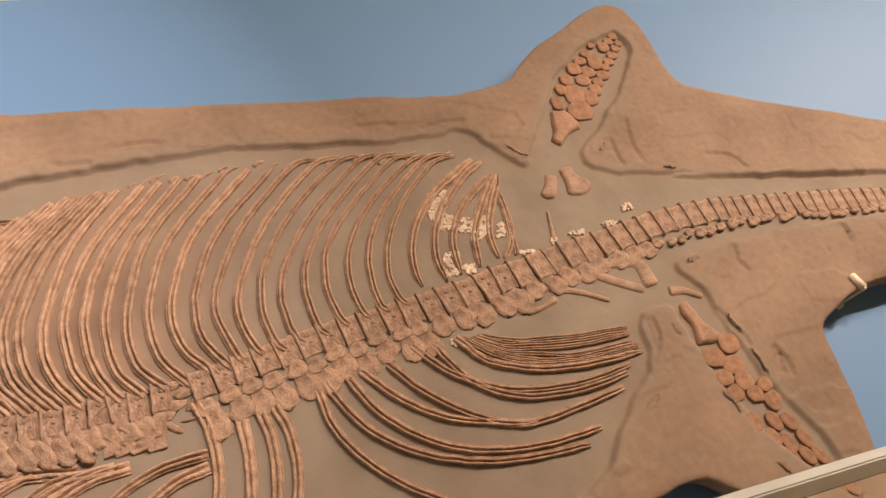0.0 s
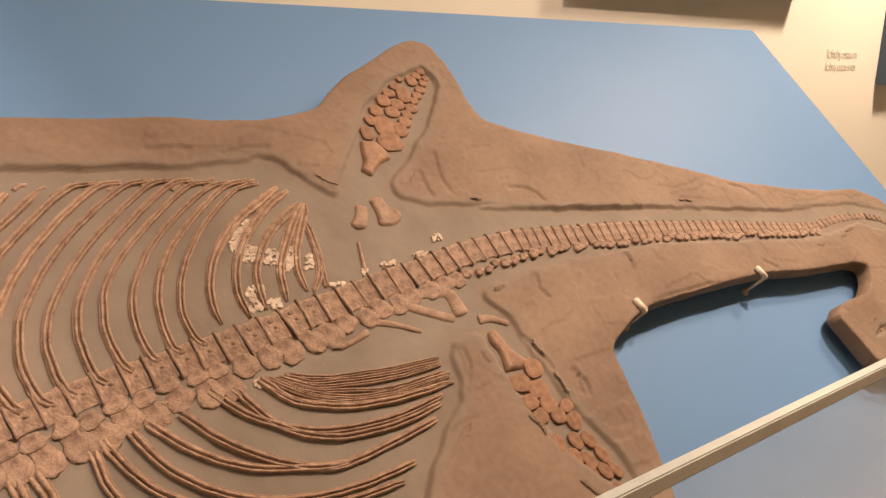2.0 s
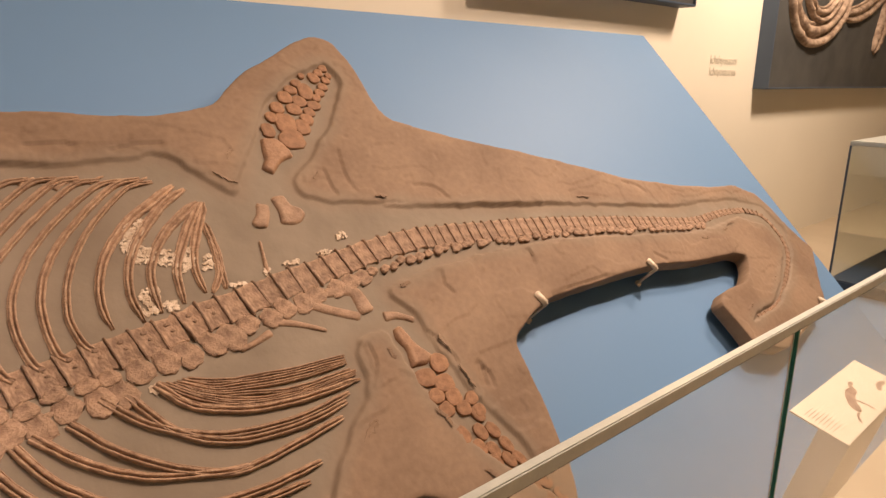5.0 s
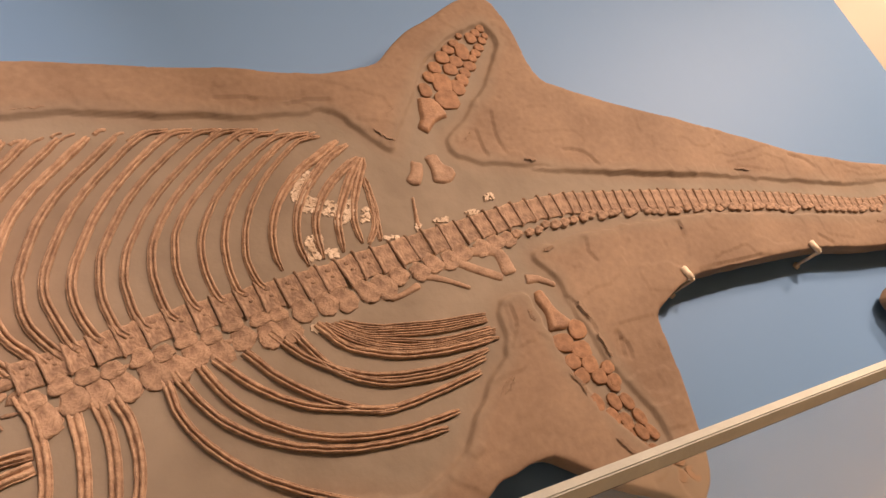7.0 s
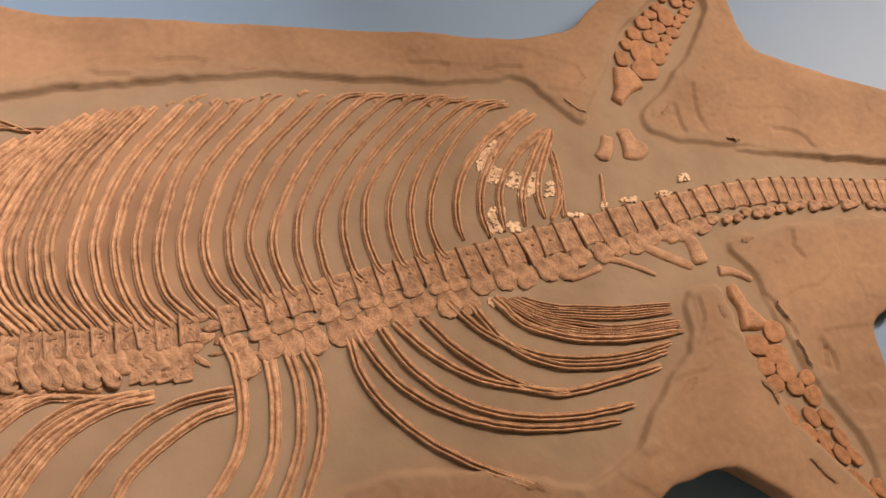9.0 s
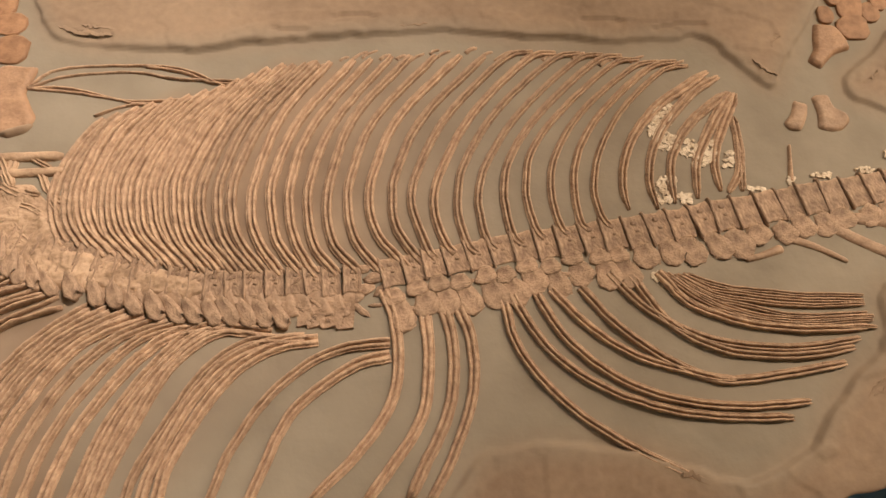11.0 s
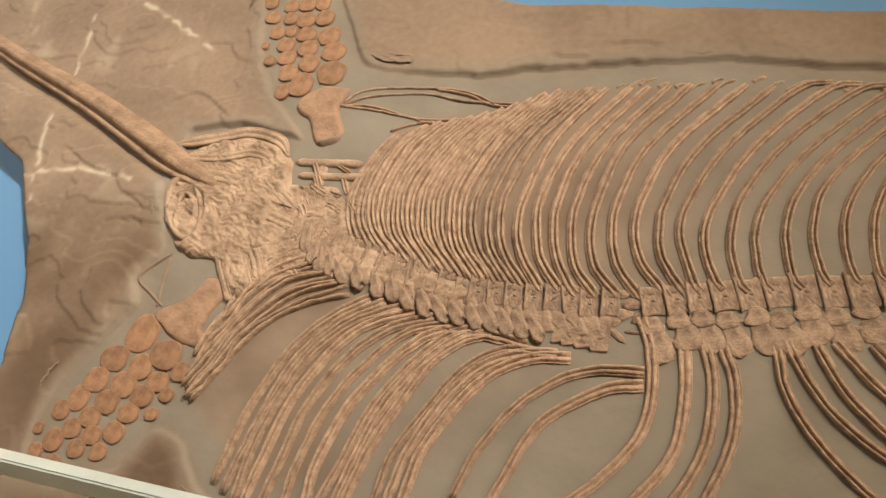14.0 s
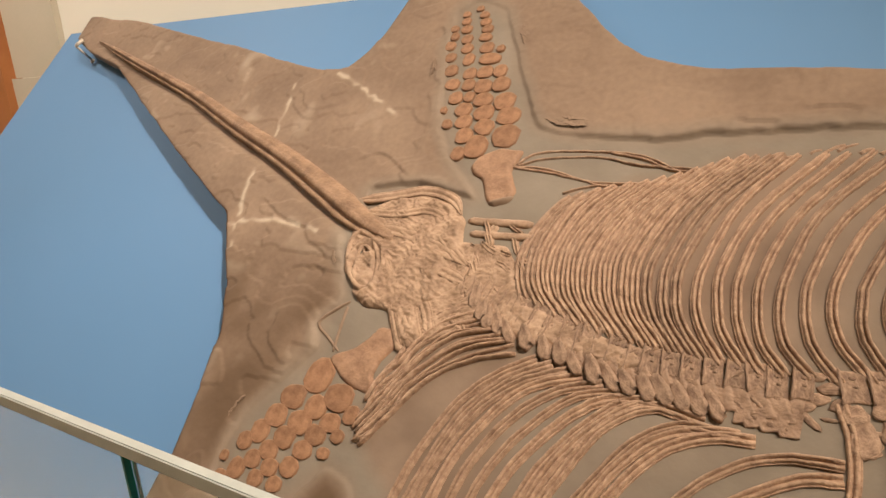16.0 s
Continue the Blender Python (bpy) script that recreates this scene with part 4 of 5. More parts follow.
def lump_mesh(seed, rough=0.22):
    """A low irregular lump, about 1 across."""
    r = np.random.RandomState(seed)
    bm = bmesh.new()
    bmesh.ops.create_icosphere(bm, subdivisions=2, radius=0.5)
    off = Vector(r.uniform(0, 50, 3))
    for v in bm.verts:
        v.co *= 1 + rough * 1.6 * noise.noise(v.co * 3.2 + off)
        v.co.z = max(v.co.z, -0.15)
    me = bpy.data.meshes.new("lump")
    bm.to_mesh(me)
    bm.free()
    return me


def place(me, name, mat, at, turn, size, parent=fossil):
    ob = mesh_part(name, me, mat, parent)
    ob.matrix_basis = Matrix.Translation((at[0], at[1], FLOOR + (at[2] if len(at) > 2 else 0))) @ Matrix.Rotation(turn, 4, "Z") @ Matrix.Diagonal((*size, 1))
    return ob


KNOBBED = [vertebra_mesh(k, True) for k in range(4)]
PLAIN = [vertebra_mesh(k + 10, False) for k in range(4)]
LUMPS = [lump_mesh(k) for k in range(6)]


def column(points, count, high, meshes, name="vertebra", thick=0.02, scatter=0.0, first=1.0, last=1.0):
    p = spline(points, 4 * count + 1)
    step = np.linalg.norm(np.diff(p, axis=0), axis=1).sum() / count
    for k in range(count):
        t = (k + 0.5) / count
        c, d = p[4 * k + 2], p[4 * k + 4] - p[4 * k]
        s = first + (last - first) * t
        turn = math.atan2(d[1], d[0]) + rng.normal() * (0.04 + 4 * scatter)
        jit = scatter * rng.normal(size=2)
        place(meshes[rng.randint(len(meshes))], name, m_vertebra, (c[0] + jit[0], c[1] + jit[1], 0), turn, (np.linalg.norm(d) * 0.985, high * s * rng.uniform(0.95, 1.05), thick * s * rng.uniform(0.9, 1.15)))


column(SPINE_FRONT, 20, 0.062, KNOBBED, thick=0.014, scatter=0.003)
# the trunk's vertebrae stand on their rims, a little apart
for k, ((x0, y0), (x1, y1)) in enumerate(zip(RIMS, RIMS[1:])):
    high = 0.066 + 0.014 * min(1, k / 14)
    slope = math.atan2(y1 - y0, x1 - x0)
    c = ((x0 + x1) / 2 + 0.5 * high * math.sin(slope), (y0 + y1) / 2 - 0.5 * high * math.cos(slope))
    place((KNOBBED if k < 16 else PLAIN)[rng.randint(4)], "vertebra", m_vertebra, c, slope + 0.03 * rng.normal(), (math.hypot(x1 - x0, y1 - y0) * 1.0, high * rng.uniform(0.96, 1.04), 0.0135 * rng.uniform(0.9, 1.15)))
column([(1.091, 0.153), *SPINE_TAIL[3:]], 50, 0.084, PLAIN, thick=0.012, first=1.0, last=0.36)
column(SPINE_TIP, 30, 0.03, PLAIN, thick=0.010, first=1.0, last=0.6)
column(NECK, 9, 0.05, PLAIN, thick=0.016, scatter=0.006)


def processes(points, count, size, name, along=0.0, scatter=0.006):
    p = spline(points, count)
    d = np.gradient(p, axis=0)
    for k in range(count):
        turn = math.atan2(d[k][1], d[k][0]) + along + 0.2 * rng.normal()
        s = rng.uniform(0.8, 1.25)
        place(LUMPS[rng.randint(6)], name, m_vertebra, (*(p[k] + scatter * rng.normal(size=2)), 0), turn, (size[0] * s, size[1] * s, size[2] * rng.uniform(0.8, 1.2)))


def plates(points, count, long, broad, high, lean, name="neural_spine"):
    """Overlapping flat plates that hang from the column, each lapping over the next, with a thick broken lower edge."""
    p = spline(points, count)
    d = np.gradient(p, axis=0)
    for k in range(count):
        turn = math.atan2(d[k][1], d[k][0]) + lean + 0.15 * rng.normal()
        s = rng.uniform(0.85, 1.2)
        ob = place(PLATES[rng.randint(5)], name, m_vertebra, (*(p[k] + 0.004 * rng.normal(size=2)), 0.001), turn, (broad * s, long * s, high * rng.uniform(0.85, 1.15)))


def plate_mesh(seed):
    """A scalloped plate, 1 wide and 1 long, hanging towards -y: thick at its rounded lower lip, thin at its root."""
    r = np.random.RandomState(seed)
    bm = bmesh.new()
    rows = []
    for y, w, h in ((0.5, 0.30, 0.45), (0.2, 0.42, 0.75), (-0.1, 0.50, 0.85), (-0.32, 0.50, 1.0), (-0.44, 0.42, 0.95), (-0.50, 0.34, 0.2), (-0.50, 0.34, -0.6)):
        rows.append([bm.verts.new((w * a + 0.03 * r.normal(), y - 0.10 * (a * a < 0.5) * (y < -0.3) + 0.03 * r.normal(), h * b + 0.07 * r.normal())) for a, b in ((-1, -0.4), (-0.95, 0.6), (-0.6, 0.85), (-0.1, 0.9), (0.4, 1.0), (0.85, 1.05), (1, -0.3))])
    for p, q in zip(rows, rows[1:]):
        for a, b, c, d in zip(p, p[1:], q[1:], q):
            bm.faces.new((a, b, c, d))
    bmesh.ops.recalc_face_normals(bm, faces=bm.faces)
    me = bpy.data.meshes.new("plate")
    bm.to_mesh(me)
    bm.free()
    return me


PLATES = [plate_mesh(k) for k in range(5)]


def strip(name, points, up, down, period, skew, high, teeth, seed):
    """A run of fused, overlapping bone plates along a line: each laps over the next, with a ragged, toothed lower edge."""
    run = np.linalg.norm(np.diff(np.array(points), axis=0), axis=1).sum()
    n, k = int(run / 0.0035), 26
    p = spline(points, n)
    d = np.gradient(p, axis=0)
    d /= np.linalg.norm(d, axis=1)[:, None]
    side = np.stack([-d[:, 1], d[:, 0]], 1)
    along = np.linspace(0, run, n)
    drift = 0.35 * period * value_noise(np.stack([along, along * 0], 1), 1 / (2.1 * period), seed)
    verts = []
    for j in range(k):
        c = j / (k - 1)
        tooth = ((along + drift) / period + skew) % 1.0
        low = down * (1 - teeth + teeth * (1 - tooth) ** 0.7)
        off = up - (up + low) * min(1.0, c / 0.94)
        phase = ((along + drift) / period + skew * c) % 1.0
        env = min(1.0, 0.25 + 2.5 * c) if c < 0.94 else -0.8
        q = p + side * off[:, None]
        rough = 0.12 * ridged(q, 50, seed + 1) + 0.10 * ridged(q, 120, seed + 2)
        z = FLOOR + high * (env * (0.2 + 0.8 * phase**1.2) + (rough if c < 0.94 else 0))
        verts.append(np.c_[q, z])
    verts = np.stack(verts, 1).reshape(-1, 3)
    faces = [[i * k + j, i * k + j + 1, (i + 1) * k + j + 1, (i + 1) * k + j] for i in range(n - 1) for j in range(k - 1)]
    me = bpy.data.meshes.new(name)
    me.from_pydata(verts.tolist(), [], faces)
    return mesh_part(name, me, m_spine, fossil, "row of overlapping broken spine plates")


def ridged(p, scale, seed):
    return 1 - 2.2 * np.abs(value_noise(p, scale, seed))


strip("neural_spine_row", [(x + 0.01, y + 0.055) for x, y in PROCESS_FRONT] + [(x, y + 0.03) for x, y in PROCESS_MID[1:]], 0.025, 0.04, 0.033, -0.9, 0.009, 0.3, 65)
strip("neural_spine_row", PROCESS_MID, 0.03, 0.032, 0.04, 0.6, 0.008, 0.3, 69)
processes([(x, y + 0.045) for x, y in PROCESS_FRONT], 22, (0.04, 0.010, 0.010), "bone_fragment", -0.6, 0.016)
processes([(x + 0.02, y + 0.10) for x, y in PROCESS_FRONT], 26, (0.034, 0.011, 0.017), "bone_fragment", 0.9, 0.010)
processes(PROCESS_MID, 8, (0.05, 0.014, 0.011), "bone_fragment", -0.6, 0.018)
processes([(-0.41, -0.07), (-0.385, -0.075), (-0.36, -0.075)], 5, (0.045, 0.024, 0.011), "bone_fragment", 0.5, 0.014)
# tongue-shaped spines along the neck, blunt and undercut at their lower ends
for k, (x, y) in enumerate(TONGUES):
    turn, long = 0.15 + 0.5 * min(1, k / 8) + 0.08 * rng.normal(), rng.uniform(0.056, 0.068)
    at = (x - 0.5 * long * math.sin(turn), y + 0.5 * long * math.cos(turn), 0.002)
    place(PLATES[rng.randint(5)], "neural_spine", m_vertebra, at, turn, (rng.uniform(0.031, 0.038), long, rng.uniform(0.017, 0.023)))
# under each trunk vertebra a small arch plate, then a rounded spine
for k, ((x0, y0), (x1, y1)) in enumerate(zip(RIMS, RIMS[1:])):
    high = 0.066 + 0.014 * min(1, k / 14)
    slope = math.atan2(y1 - y0, x1 - x0)
    across = np.array((math.sin(slope), -math.cos(slope)))
    c = np.array(((x0 + x1) / 2, (y0 + y1) / 2)) + 0.004 * rng.normal(size=2)
    drop = high
    if k < 11:
        place(PLATES[rng.randint(5)], "neural_arch", m_vertebra, c + across * (drop + 0.012), slope + 0.06 * rng.normal(), (0.05, 0.034, 0.0095))
        drop += 0.026
    if k < 24:
        long = (0.060 if k < 16 else 0.048) * rng.uniform(0.88, 1.12)
        place(PLATES[rng.randint(5)], "neural_spine", m_vertebra, c + across * (drop + 0.38 * long) + (0.010, 0), slope + 0.30 + 0.12 * rng.normal(), (rng.uniform(0.052, 0.062), long, rng.uniform(0.0065, 0.0095)))
processes([(x, y - 0.105) for x, y in RIMS[:9]], 12, (0.04, 0.012, 0.008), "bone_fragment", 0.2, 0.012)
CHEVRONS = [(x, y - 0.056) for x, y in SPINE[9:]] + [(x, y - 0.052 + 0.026 * i / 6) for i, (x, y) in enumerate(SPINE_TAIL[1:8])]
plates(CHEVRONS, 48, 0.024, 0.034, 0.012, 0.3, "chevron_bone")


# skull and snout
def skull_height(p):
    inside, rim, _ = inside_and_distance(p, SKULL_EDGE)
    h = 0.015 * np.minimum(1, rim / 0.02) ** 0.6 + 0.006 * value_noise(p, 9, 40) * np.minimum(1, rim / 0.03)
    warp = p + 0.008 * np.stack([value_noise(p, 22, 41), value_noise(p, 22, 42)], 1)
    turned = np.stack([0.85 * warp[:, 0] - 0.5 * warp[:, 1], 0.5 * warp[:, 0] + 0.85 * warp[:, 1]], 1) * (0.4, 1.3)
    plate = np.floor(3 * value_noise(warp, 24, 26) + 0.8 * value_noise(warp, 60, 27)) / 3
    rough = 0.0045 * plate + 0.0022 * ridged(turned, 60, 21) + 0.0022 * ridged(warp, 75, 22) + 0.0014 * ridged(turned, 130, 24)
    c = np.array(EYE[0])
    r = np.hypot((p[:, 0] - c[0]) / 0.060, (p[:, 1] - c[1]) / 0.090) + 0.10 * value_noise(p, 30, 43)
    ring = 0.009 * np.exp(-((r - 1.0) / 0.12) ** 2) + 0.005 * np.exp(-((r - 0.45) / 0.13) ** 2) - 0.009 * np.exp(-((r - 0.74) / 0.12) ** 2)
    return FLOOR + h + rough * np.minimum(1, rim / 0.012) + ring


def neck_height(p):
    inside, rim, _ = inside_and_distance(p, NECK_EDGE)
    warp = p + 0.008 * np.stack([value_noise(p, 22, 81), value_noise(p, 22, 82)], 1)
    turned = np.stack([0.7 * warp[:, 0] + 0.7 * warp[:, 1], -0.7 * warp[:, 0] + 0.7 * warp[:, 1]], 1) * (0.5, 1.3)
    plate = np.floor(3 * value_noise(turned, 30, 83) + 0.8 * value_noise(warp, 60, 84)) / 3
    return FLOOR + 0.010 * np.minimum(1, rim / 0.02) + (0.004 * plate + 0.002 * ridged(turned, 65, 85) + 0.0016 * ridged(warp, 110, 86)) * np.minimum(1, rim / 0.012)


NECK_EDGE = outline(NECK_MASS, 0.012, 0.004, 13)
mesh_part("shoulder_mass", relief(NECK_EDGE, 0.003, neck_height, FLOOR - 0.02), m_skull, fossil, "crushed shoulder and neck bones")
SKULL_EDGE = outline(SKULL, 0.012, 0.003, 12)
skull = mesh_part("skull", relief(SKULL_EDGE, 0.003, skull_height, FLOOR - 0.02), m_skull, fossil, "rough pale brown skull with a ringed eye socket")
SNOUT_PATH = spline(SNOUT, 60)
JAW = [(-1.0, -0.6), (-0.96, 0.30), (-0.78, 0.58), (-0.62, 0.52), (-0.54, 0.02), (-0.44, 0.62), (-0.22, 0.95), (0.05, 1.0), (0.22, 0.88), (0.30, 0.93), (0.6, 0.75), (0.85, 0.4), (1.0, -0.3)]
part("snout", sweep(SNOUT_PATH, lambda t: 0.035 + 0.075 * t**1.2, 0.036, JAW, MARGIN - 0.010, 0.4, 0.06, 5), m_snout, fossil, "long thin tapering snout")
part("quadrate", sweep(spline(QUADRATE, 14), 0.062, 0.014, GROOVED, FLOOR, 0.8, 0.08, 15), m_skull, fossil)
part("scapula", sweep(spline(SCAPULA, 14), 0.05, 0.010, GROOVED, FLOOR, 0.7, 0.1, 16), m_skull, fossil)
for path in (SPLINTER_A, SPLINTER_B):
    part("bone_splinter", sweep(spline(path, 24), 0.009, 0.006, ROUND, FLOOR, 0.6, 0.1, 17), m_slab, fossil)
for k, path in enumerate(SKULL_BARS):
    part("skull_bar", sweep(spline(path, 22), (0.04, 0.034, 0.03, 0.04, 0.036, 0.022, 0.045, 0.032, 0.045, 0.034)[k], 0.0048, GROOVED, FLOOR + 0.0105, 0.2, 0.3, 200 + k), m_skull, skull)
for k, path in enumerate(EYE_RINGS):
    part("eye_ring", sweep(spline(path, 40), (0.017, 0.011)[k], (0.009, 0.005)[k], ROUND, FLOOR + 0.010, 1.0, 0.15, 220 + k), m_skull, skull)
part("shoulder_bone", sweep(spline(SHOULDER[:3], 14), 0.026, 0.012, ROUND, FLOOR, 0.6, 0.1, 6), m_skull, fossil)
part("shoulder_bone", sweep(spline(SHOULDER[3:], 14), 0.024, 0.012, ROUND, FLOOR, 0.6, 0.1, 7), m_skull, fossil)
for k in range(60):
    c = np.array((-1.16, 0.10)) + rng.normal(size=2) * (0.05, 0.06)
    d = np.array((math.cos(0.6 + 0.8 * rng.normal()), -0.8 + 0.5 * rng.normal())) * rng.uniform(0.012, 0.035)
    part("bone_fragment", sweep(spline([c - d, c + 0.004 * rng.normal(size=2), c + d], 7), rng.uniform(0.010, 0.022), rng.uniform(0.007, 0.014), GROOVED, FLOOR, 0.5, 0.12, k), m_skull, fossil)


# fins
def ossicle_mesh(seed):
    """A low rounded many-sided plate, about 1 across."""
    r = np.random.RandomState(seed)
    bm = bmesh.new()
    n = 12
    ang = np.linspace(0, 2 * np.pi, n, endpoint=False)
    rad = 0.5 / (np.abs(np.cos(ang)) ** 2.9 + np.abs(np.sin(ang)) ** 2.9) ** (1 / 2.9) * (1 + 0.04 * np.cos(3 * ang + r.uniform(0, 6)) + 0.03 * r.normal(size=n))
    rings = []
    for s, z in ((1.0, -0.5), (0.99, 0.6), (0.94, 0.88), (0.8, 1.0), (0.4, 0.9)):
        rings.append([bm.verts.new((s * q * math.cos(a), s * q * math.sin(a), z + 0.05 * r.normal())) for a, q in zip(ang, rad)])
    for p, q in zip(rings, rings[1:]):
        for k in range(n):
            bm.faces.new((p[k], p[(k + 1) % n], q[(k + 1) % n], q[k]))
    bm.faces.new(rings[-1])
    me = bpy.data.meshes.new("ossicle")
    bm.to_mesh(me)
    bm.free()
    return me


OSSICLES = [ossicle_mesh(k) for k in range(8)]


def fin(axis, rows, columns, width, tip, first=0.0, thick=0.009, fill=0.93):
    """Rows of plates along an axis: columns and width give the count and breadth at the base, tip the breadth at the end."""
    p = spline(axis, 8 * rows + 1)
    step = np.linalg.norm(np.diff(p, axis=0), axis=1).sum() / rows
    for k in range(rows):
        t = (k + 0.5) / rows
        c = p[8 * k + 4]
        d = p[min(8 * k + 6, 8 * rows)] - p[8 * k + 2]
        d /= np.linalg.norm(d)
        side = np.array((-d[1], d[0]))
        w = width + (tip - width) * t**1.4
        n = max(2, round(columns * (0.45 + 0.55 * w / width)))
        for j in range(n):
            u = (j + 0.5) / n - 0.5
            q = c + side * u * w + d * step * (0.5 * ((j % 2) - 0.5) - 1.1 * abs(u) ** 2) + 0.003 * rng.normal(size=2)
            place(OSSICLES[rng.randint(8)], "fin_plate", m_fin, q, rng.uniform(-0.16, 0.16) + math.atan2(d[1], d[0]), (step * fill, w / n * fill, thick))


def long_bone(name, path, w0, w1, waist, height=0.02, mat=None):
    part(name, sweep(spline(path, 22), lambda t: waist + (w0 - waist) * (1 - t) ** 2 * (1.6 - t) / 1.6 + (w1 - waist) * t**2, height, ROUND, FLOOR, 0.75, 0.05, rng.randint(999)), mat or m_limb, fossil)


def laid(plates_, thick):
    """Fin plates one by one, each lying flat in its own hollow."""
    for x, y, w, h in plates_:
        place(OSSICLES[rng.randint(8)], "fin_plate", m_fin, (x, y), 0.12 * rng.normal(), (w * 0.97, h * 0.97, 1.2 * thick * rng.uniform(0.85, 1.15)))


def flat_bone(name, points, high, mat, seed):
    """A flat bone with a rounded rim and a slightly hollow, uneven face."""
    ring = outline(points, 0.008, 0.0015, seed)
    face = lambda p: FLOOR + high * np.minimum(1, inside_and_distance(p, ring)[1] / 0.010) ** 0.6 + 0.0025 * value_noise(p, 28, seed) + 0.001 * value_noise(p, 90, seed + 1)
    return mesh_part(name, relief(ring, 0.004, face, FLOOR - 0.01), mat, fossil)


laid(FOREFIN_UP_A + FOREFIN_UP_B, 0.007)
laid(FOREFIN_UP_C + FOREFIN_UP_D, 0.008)
flat_bone("humerus", HUMERUS_UP, 0.012, m_limb, 31)
flat_bone("broken_bone_end", [(-1.136, 0.326), (-1.149, 0.300), (-1.192, 0.283), (-1.217, 0.296), (-1.19, 0.312), (-1.16, 0.318)], 0.016, m_slab, 33)
laid(FOREFIN_LOW_A + FOREFIN_LOW_B, 0.007)
flat_bone("humerus", HUMERUS_LOW, 0.010, m_limb, 14)
laid(HINDFIN_UP_A + HINDFIN_UP_B + HINDFIN_UP_C, 0.0075)
flat_bone("femur", FEMUR_UP, 0.011, m_limb, 15)
laid(HINDFIN_LOW_TOP, 0.008)
fin(HINDFIN_LOW, 6, 3, 0.115, 0.06, thick=0.008, fill=0.94)
flat_bone("femur", FEMUR_LOW, 0.011, m_limb, 20)
flat_bone("pubis", PUBIS_A, 0.006, m_spine, 16)
flat_bone("pubis", PUBIS_B, 0.008, m_spine, 18)
long_bone("ilium", ILIUM, 0.008, 0.014, 0.009, 0.006, m_rib)
for k, (w0, w1, waist) in enumerate(((0.03, 0.055, 0.04), (0.035, 0.03, 0.03), (0.03, 0.014, 0.02), (0.016, 0.024, 0.014), (0.035, 0.02, 0.022))):
    long_bone("ischium", ISCHIA[3 * k : 3 * k + 3], w0, w1, waist, 0.0065, m_spine)

# bare plaster showing through in ragged scraps among the rear ribs
for x, y, w, h in PLASTER:
    bm = bmesh.new()
    for _ in range(max(9, int(w * h * 26000))):
        u, v = rng.uniform(-0.5, 0.5, 2)
        size = rng.uniform(0.0025, 0.0075)
        px, py = x + u * w * (1 - 0.5 * abs(v)) + 0.35 * v * h * (h > w), y + v * h
        ring = [(px + size * rng.uniform(0.4, 1.3) * math.cos(a), py + size * rng.uniform(0.4, 1.3) * math.sin(a)) for a in np.linspace(0, 6.283, 8)[:7]]
        top = [bm.verts.new((a, b, FLOOR + 0.0034 + 0.0006 * rng.normal())) for a, b in ring]
        low = [bm.verts.new((a, b, FLOOR - 0.004)) for a, b in ring]
        mid = bm.verts.new((px, py, FLOOR + 0.004))
        for i in range(7):
            bm.faces.new((top[i], top[(i + 1) % 7], mid))
            bm.faces.new((low[i], low[(i + 1) % 7], top[(i + 1) % 7], top[i]))
    part("plaster_patch", bm, m_white, fossil, "crumbling patch of pale bare plaster", smooth=False)

# mounting brackets
def bracket(at, turn):
    ob = tagged(new("mounting_bracket"), "small cream painted metal bracket holding the slab edge", "bracket", "slab brackets")
    ob.matrix_world = PANEL @ Matrix.Translation((at[0], at[1], 0)) @ Matrix.Rotation(turn, 4, "Z") @ Matrix.Diagonal((0.8, 0.7, 1, 1))
    part("lip", box((-0.016, -0.035, 0.004), (0.016, 0.035, 0.016), 0.004), m_nail, ob)
    part("stem", box((-0.009, -0.042, -0.10), (0.009, -0.028, 0.014), 0.003), m_nail, ob)
    part("foot", box((-0.016, -0.055, -0.10), (0.016, -0.022, -0.092), 0.003), m_nail, ob)


for at, turn in zip([*CLIPS, (-3.77, 1.075)], (0.35, 0.35, 0.9, -0.6)):
    bracket(at, turn)

# ---- glass barrier ----
GLASS_Y, RAIL_Z = -0.944, 1.05
SKEW = Matrix.Rotation(radians(-0.8), 4, "Z")
rail = tagged(new("barrier_rail"), "slim brushed aluminium cap rail along the glass barrier", "rail")
rail.matrix_world = SKEW
for a, b in ((-6.0, -2.302), (-2.3, 2.3), (2.302, 6.0)):
    part("rail_length", box((a, GLASS_Y - 0.008, RAIL_Z - 0.022), (b, GLASS_Y + 0.008, RAIL_Z), 0.002), m_steel, rail, smooth=False)
for a, b in ((-5.8, -3.47), (-3.45, -1.17), (-1.15, 1.12), (1.14, 3.43), (3.45, 5.7)):
    pane = tagged(new("glass_pane"), "clear upright glass barrier pane with green edges", "glass pane", "barrier panes")
    pane.matrix_world = SKEW @ Matrix.Translation((a, GLASS_Y, 0))
    g = part("glass", box((0.004, -0.005, 0.03), (b - a - 0.004, 0.005, RAIL_Z - 0.024)), m_glass, pane, smooth=False)
    g.visible_shadow = False
    for x in (0, b - a - 0.004):
        part("glass_edge", box((x, -0.005, 0.03), (x + 0.004, 0.005, RAIL_Z - 0.024)), m_edge, pane, "green polished edge", smooth=False)

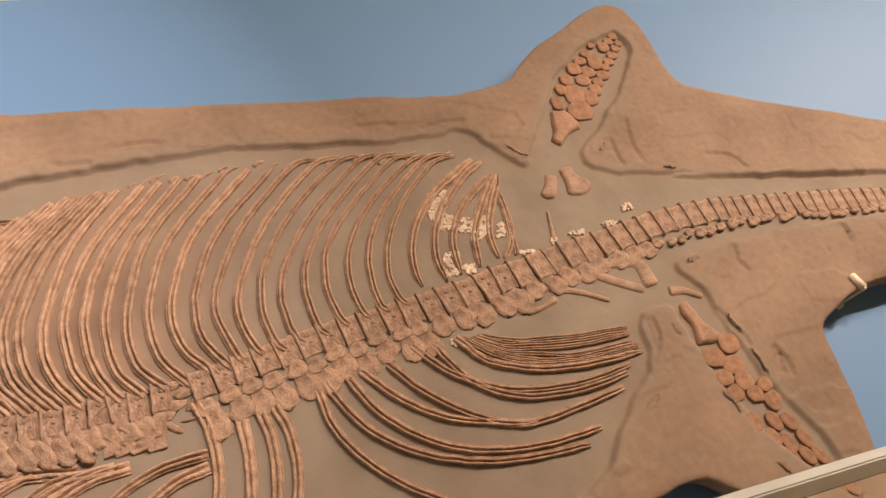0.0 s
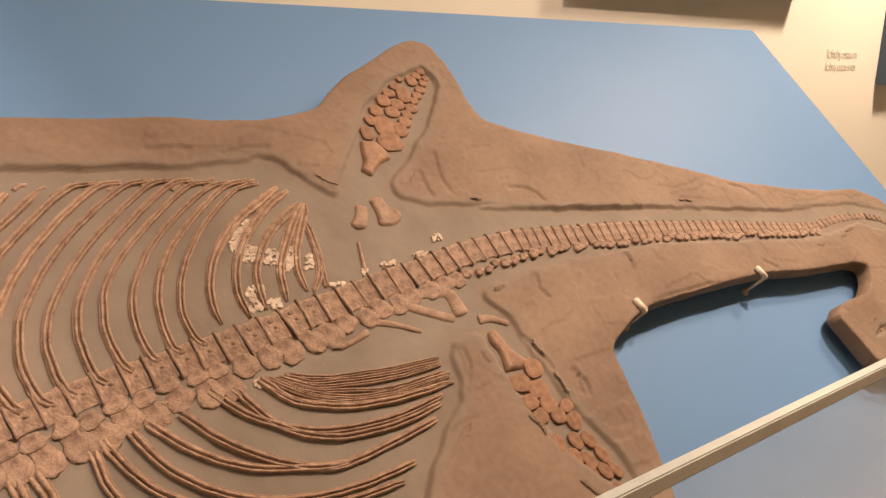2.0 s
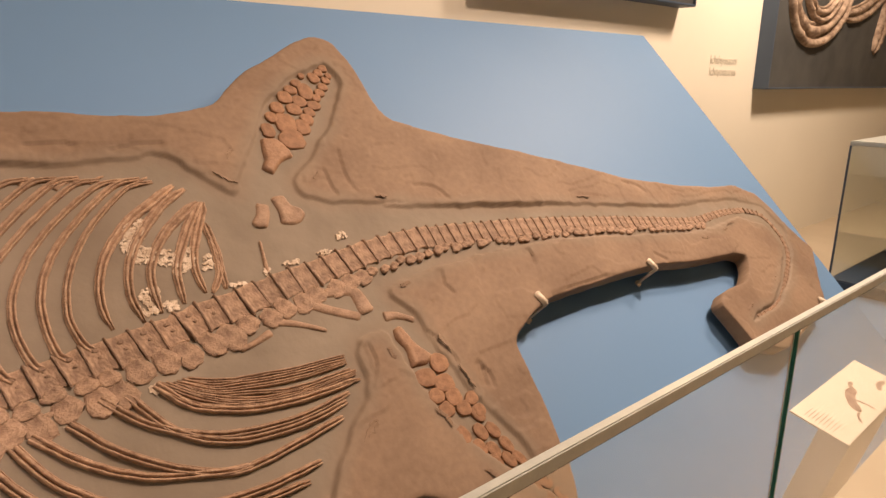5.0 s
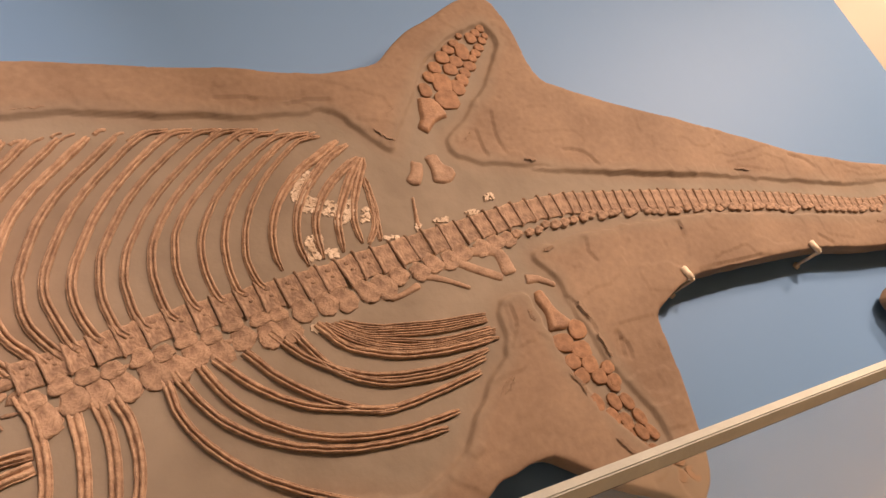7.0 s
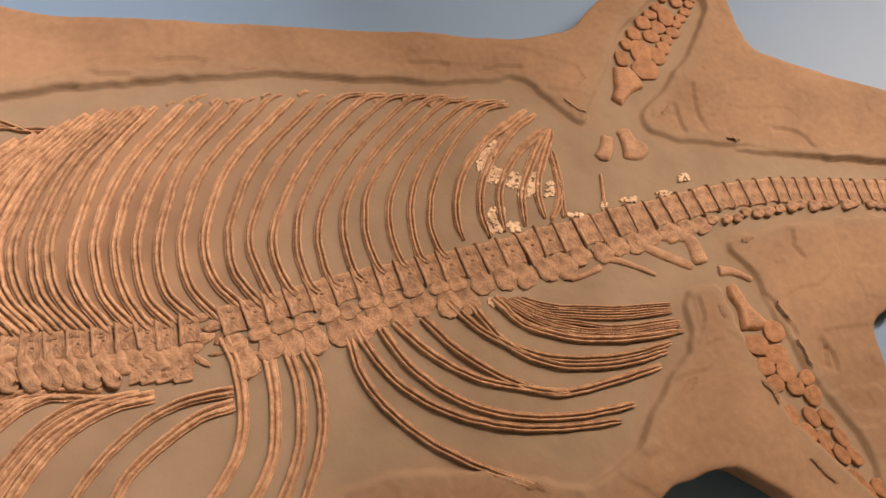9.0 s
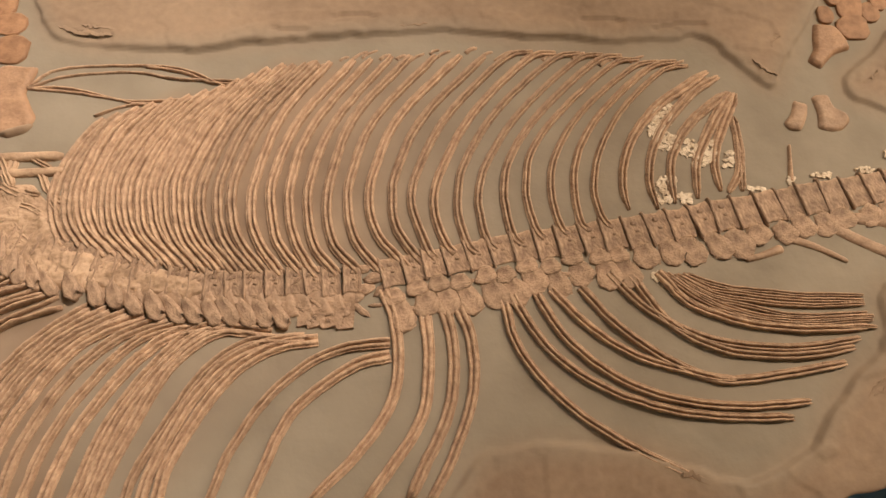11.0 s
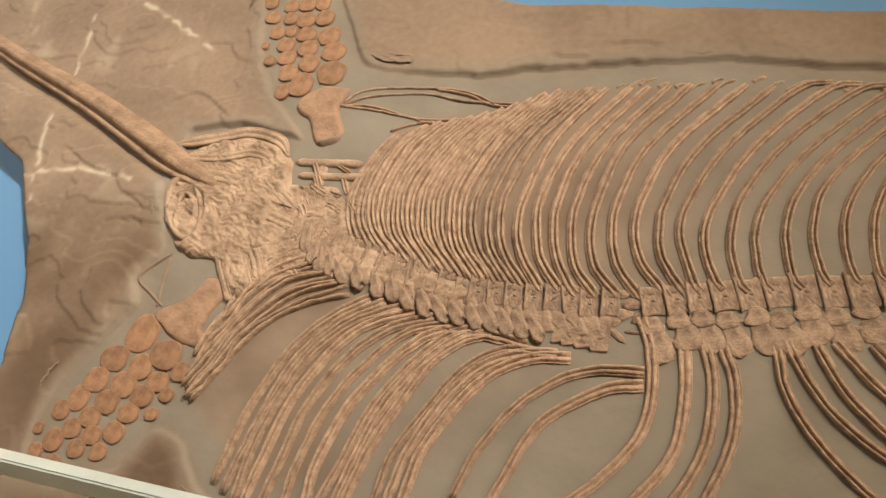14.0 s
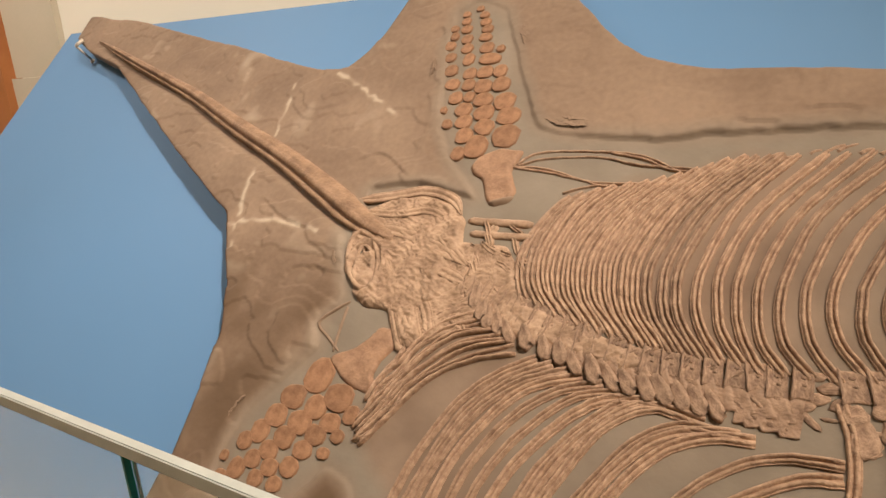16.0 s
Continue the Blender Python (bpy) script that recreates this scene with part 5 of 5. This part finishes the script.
# text card behind the glass
card = tagged(new("text_card"), "sloping cream text card with small brown fossil drawings", "label")
card.matrix_world = pose(1.81, -0.905, 0.48, 14, 0, 0) @ Matrix.Diagonal((1, 0.81, 1, 1))
face = part("card", box((0, 0, 0), (0.56, 0.21, 0.006), 0.001), m_card, card, smooth=False)
for k in range(9):
    part("text_line", box((0.025, 0.165 - 0.013 * k, 0.006), (0.025 + 0.075 * rng.uniform(0.7, 1), 0.1675 - 0.013 * k, 0.0072)), m_ink, face, smooth=False)
part("stand", box((0.06, 0.005, -0.40), (0.5, 0.115, -0.002), 0.003), m_card, card, "plain cream stand", smooth=False)
m_sketch = material("brown_print", (0.22, 0.13, 0.10), (0.36, 0.24, 0.19), 40.0, 0.7, 0.0)
for path, w in (([(0.22, 0.05), (0.25, 0.09), (0.30, 0.12), (0.35, 0.125)], 0.04), ([(0.22, 0.05), (0.19, 0.045), (0.16, 0.02)], 0.010), ([(0.28, 0.09), (0.29, 0.05), (0.285, 0.02)], 0.010), ([(0.33, 0.12), (0.36, 0.145), (0.385, 0.15)], 0.018), ([(0.43, 0.06), (0.47, 0.075), (0.51, 0.07)], 0.022)):
    part("printed_sketch", sweep(spline(path, 14), w, 0.0012, ROUND, 0.006, 0.3), m_sketch, face)

# ---- on the wall ----
def wall_frame(name, x0, x1, z0, z1, label):
    ob = tagged(new(name), label, "wall exhibit")
    ob.location = (x0, 1.1, z0)
    w, h = x1 - x0, z1 - z0
    part("backing_board", box((0.015, -0.11, 0.015), (w - 0.015, 0.0, h - 0.015)), m_board, ob, smooth=False)
    for n, lo, hi in (("frame_side", (0, -0.125, 0), (0.015, 0, h)), ("frame_side", (w - 0.015, -0.125, 0), (w, 0, h)), ("frame_side", (0.015, -0.125, 0), (w - 0.015, 0, 0.015)), ("frame_side", (0.015, -0.125, h - 0.015), (w - 0.015, 0, h))):
        part(n, box(lo, hi, 0.004), m_dark, ob, smooth=False)
    return ob


exhibit = wall_frame("wall_exhibit", 5.47, 9.4, 1.41, 2.9, "dark framed wall exhibit with a curled pale fossil")
wall_frame("wall_exhibit", 2.25, 4.19, 1.95, 3.0, "dark framed exhibit hung above the display board")
text = bpy.data.curves.new("wall_text", "FONT")
text.body, text.size, text.extrude = "Ichthyosaurs\nIchtyosaures", 0.085, 0.001
lettering = tagged(new("wall_lettering", text), "pale grey lettering on the cream wall", "lettering")
lettering.data.materials.append(m_letter)
lettering.matrix_world = pose(4.70, 1.097, 1.60, 90, 0, 0)

# glass show case beyond the tail
case = tagged(new("show_case"), "glass show case with a dark slate base", "show case")
case.location = (4.5, -0.88, 0)
part("base", box((0, 0, 0), (1.6, 0.9, 0.22), 0.006), m_dark, case, smooth=False)
for lo, hi in (((0.012, 0.004, 0.222), (1.588, 0.009, 1.09)), ((0.012, 0.891, 0.222), (1.588, 0.896, 1.09)), ((0.004, 0.012, 0.222), (0.009, 0.888, 1.09)), ((1.591, 0.012, 0.222), (1.596, 0.888, 1.09))):
    g = part("glass", box(lo, hi), m_glass, case, smooth=False)
    g.visible_shadow = False
part("top_trim", box((0, 0, 1.092), (1.6, 0.9, 1.12), 0.004), m_steel, case, smooth=False)
for x, y in ((0, 0), (1.589, 0), (0, 0.889), (1.589, 0.889)):
    part("corner_post", box((x, y, 0.22), (x + 0.011, y + 0.011, 1.092)), m_dark, case, smooth=False)
plinth = tagged(new("display_plinth"), "low sky blue plinth under the show case", "plinth")
part("plinth_top", box((3.75, -0.92, 0.0), (4.45, 0.30, 0.16), 0.004), m_blue, plinth, smooth=False)


# curled pale fossil in the dark frame
def curl(name, points, width, height):
    q = spline(points, 40)
    bm = sweep(q, lambda t: width * (0.5 + 0.5 * math.sin(math.pi * (0.15 + 0.8 * t))), height, GROOVED, 0.0, 0.5, 0.12, 71)
    ob = part(name, bm, m_tan, exhibit)
    ob.matrix_basis = Matrix.Translation((0, -0.11, 0)) @ Matrix.Rotation(math.pi / 2, 4, "X")
    return ob


curl("curled_spine", [(0.24, 1.0), (0.30, 0.72), (0.46, 0.54), (0.72, 0.46), (1.05, 0.50), (1.36, 0.66), (1.55, 0.95), (1.6, 1.2)], 0.22, 0.05)
curl("curled_spine", [(0.52, 1.0), (0.58, 0.78), (0.78, 0.64), (1.05, 0.66), (1.25, 0.82), (1.32, 1.05)], 0.14, 0.05)
curl("limb_bone", [(2.9, 1.25), (2.75, 0.95), (2.6, 0.62), (2.45, 0.36)], 0.30, 0.05)
curl("limb_bone", [(1.5, 0.66), (1.9, 0.72), (2.3, 0.86), (2.8, 1.1)], 0.18, 0.04)

# west end of the gallery
setting("pilaster_west", box((-5.6, 0.98, 0), (-5.02, 1.1, 4.6)), m_sienna, "orange painted upright beside the board", "pilaster")
setting("wall_panel_west", box((-5.02, 1.06, 1.52), (-4.46, 1.1, 4.6)), m_grey, "grey beige wall panel with a ledge", "wall panel")
setting("wall_panel_west_low", box((-5.02, 1.03, 0), (-4.46, 1.1, 1.517)), m_grey, "grey beige lower wall panel", "wall panel")
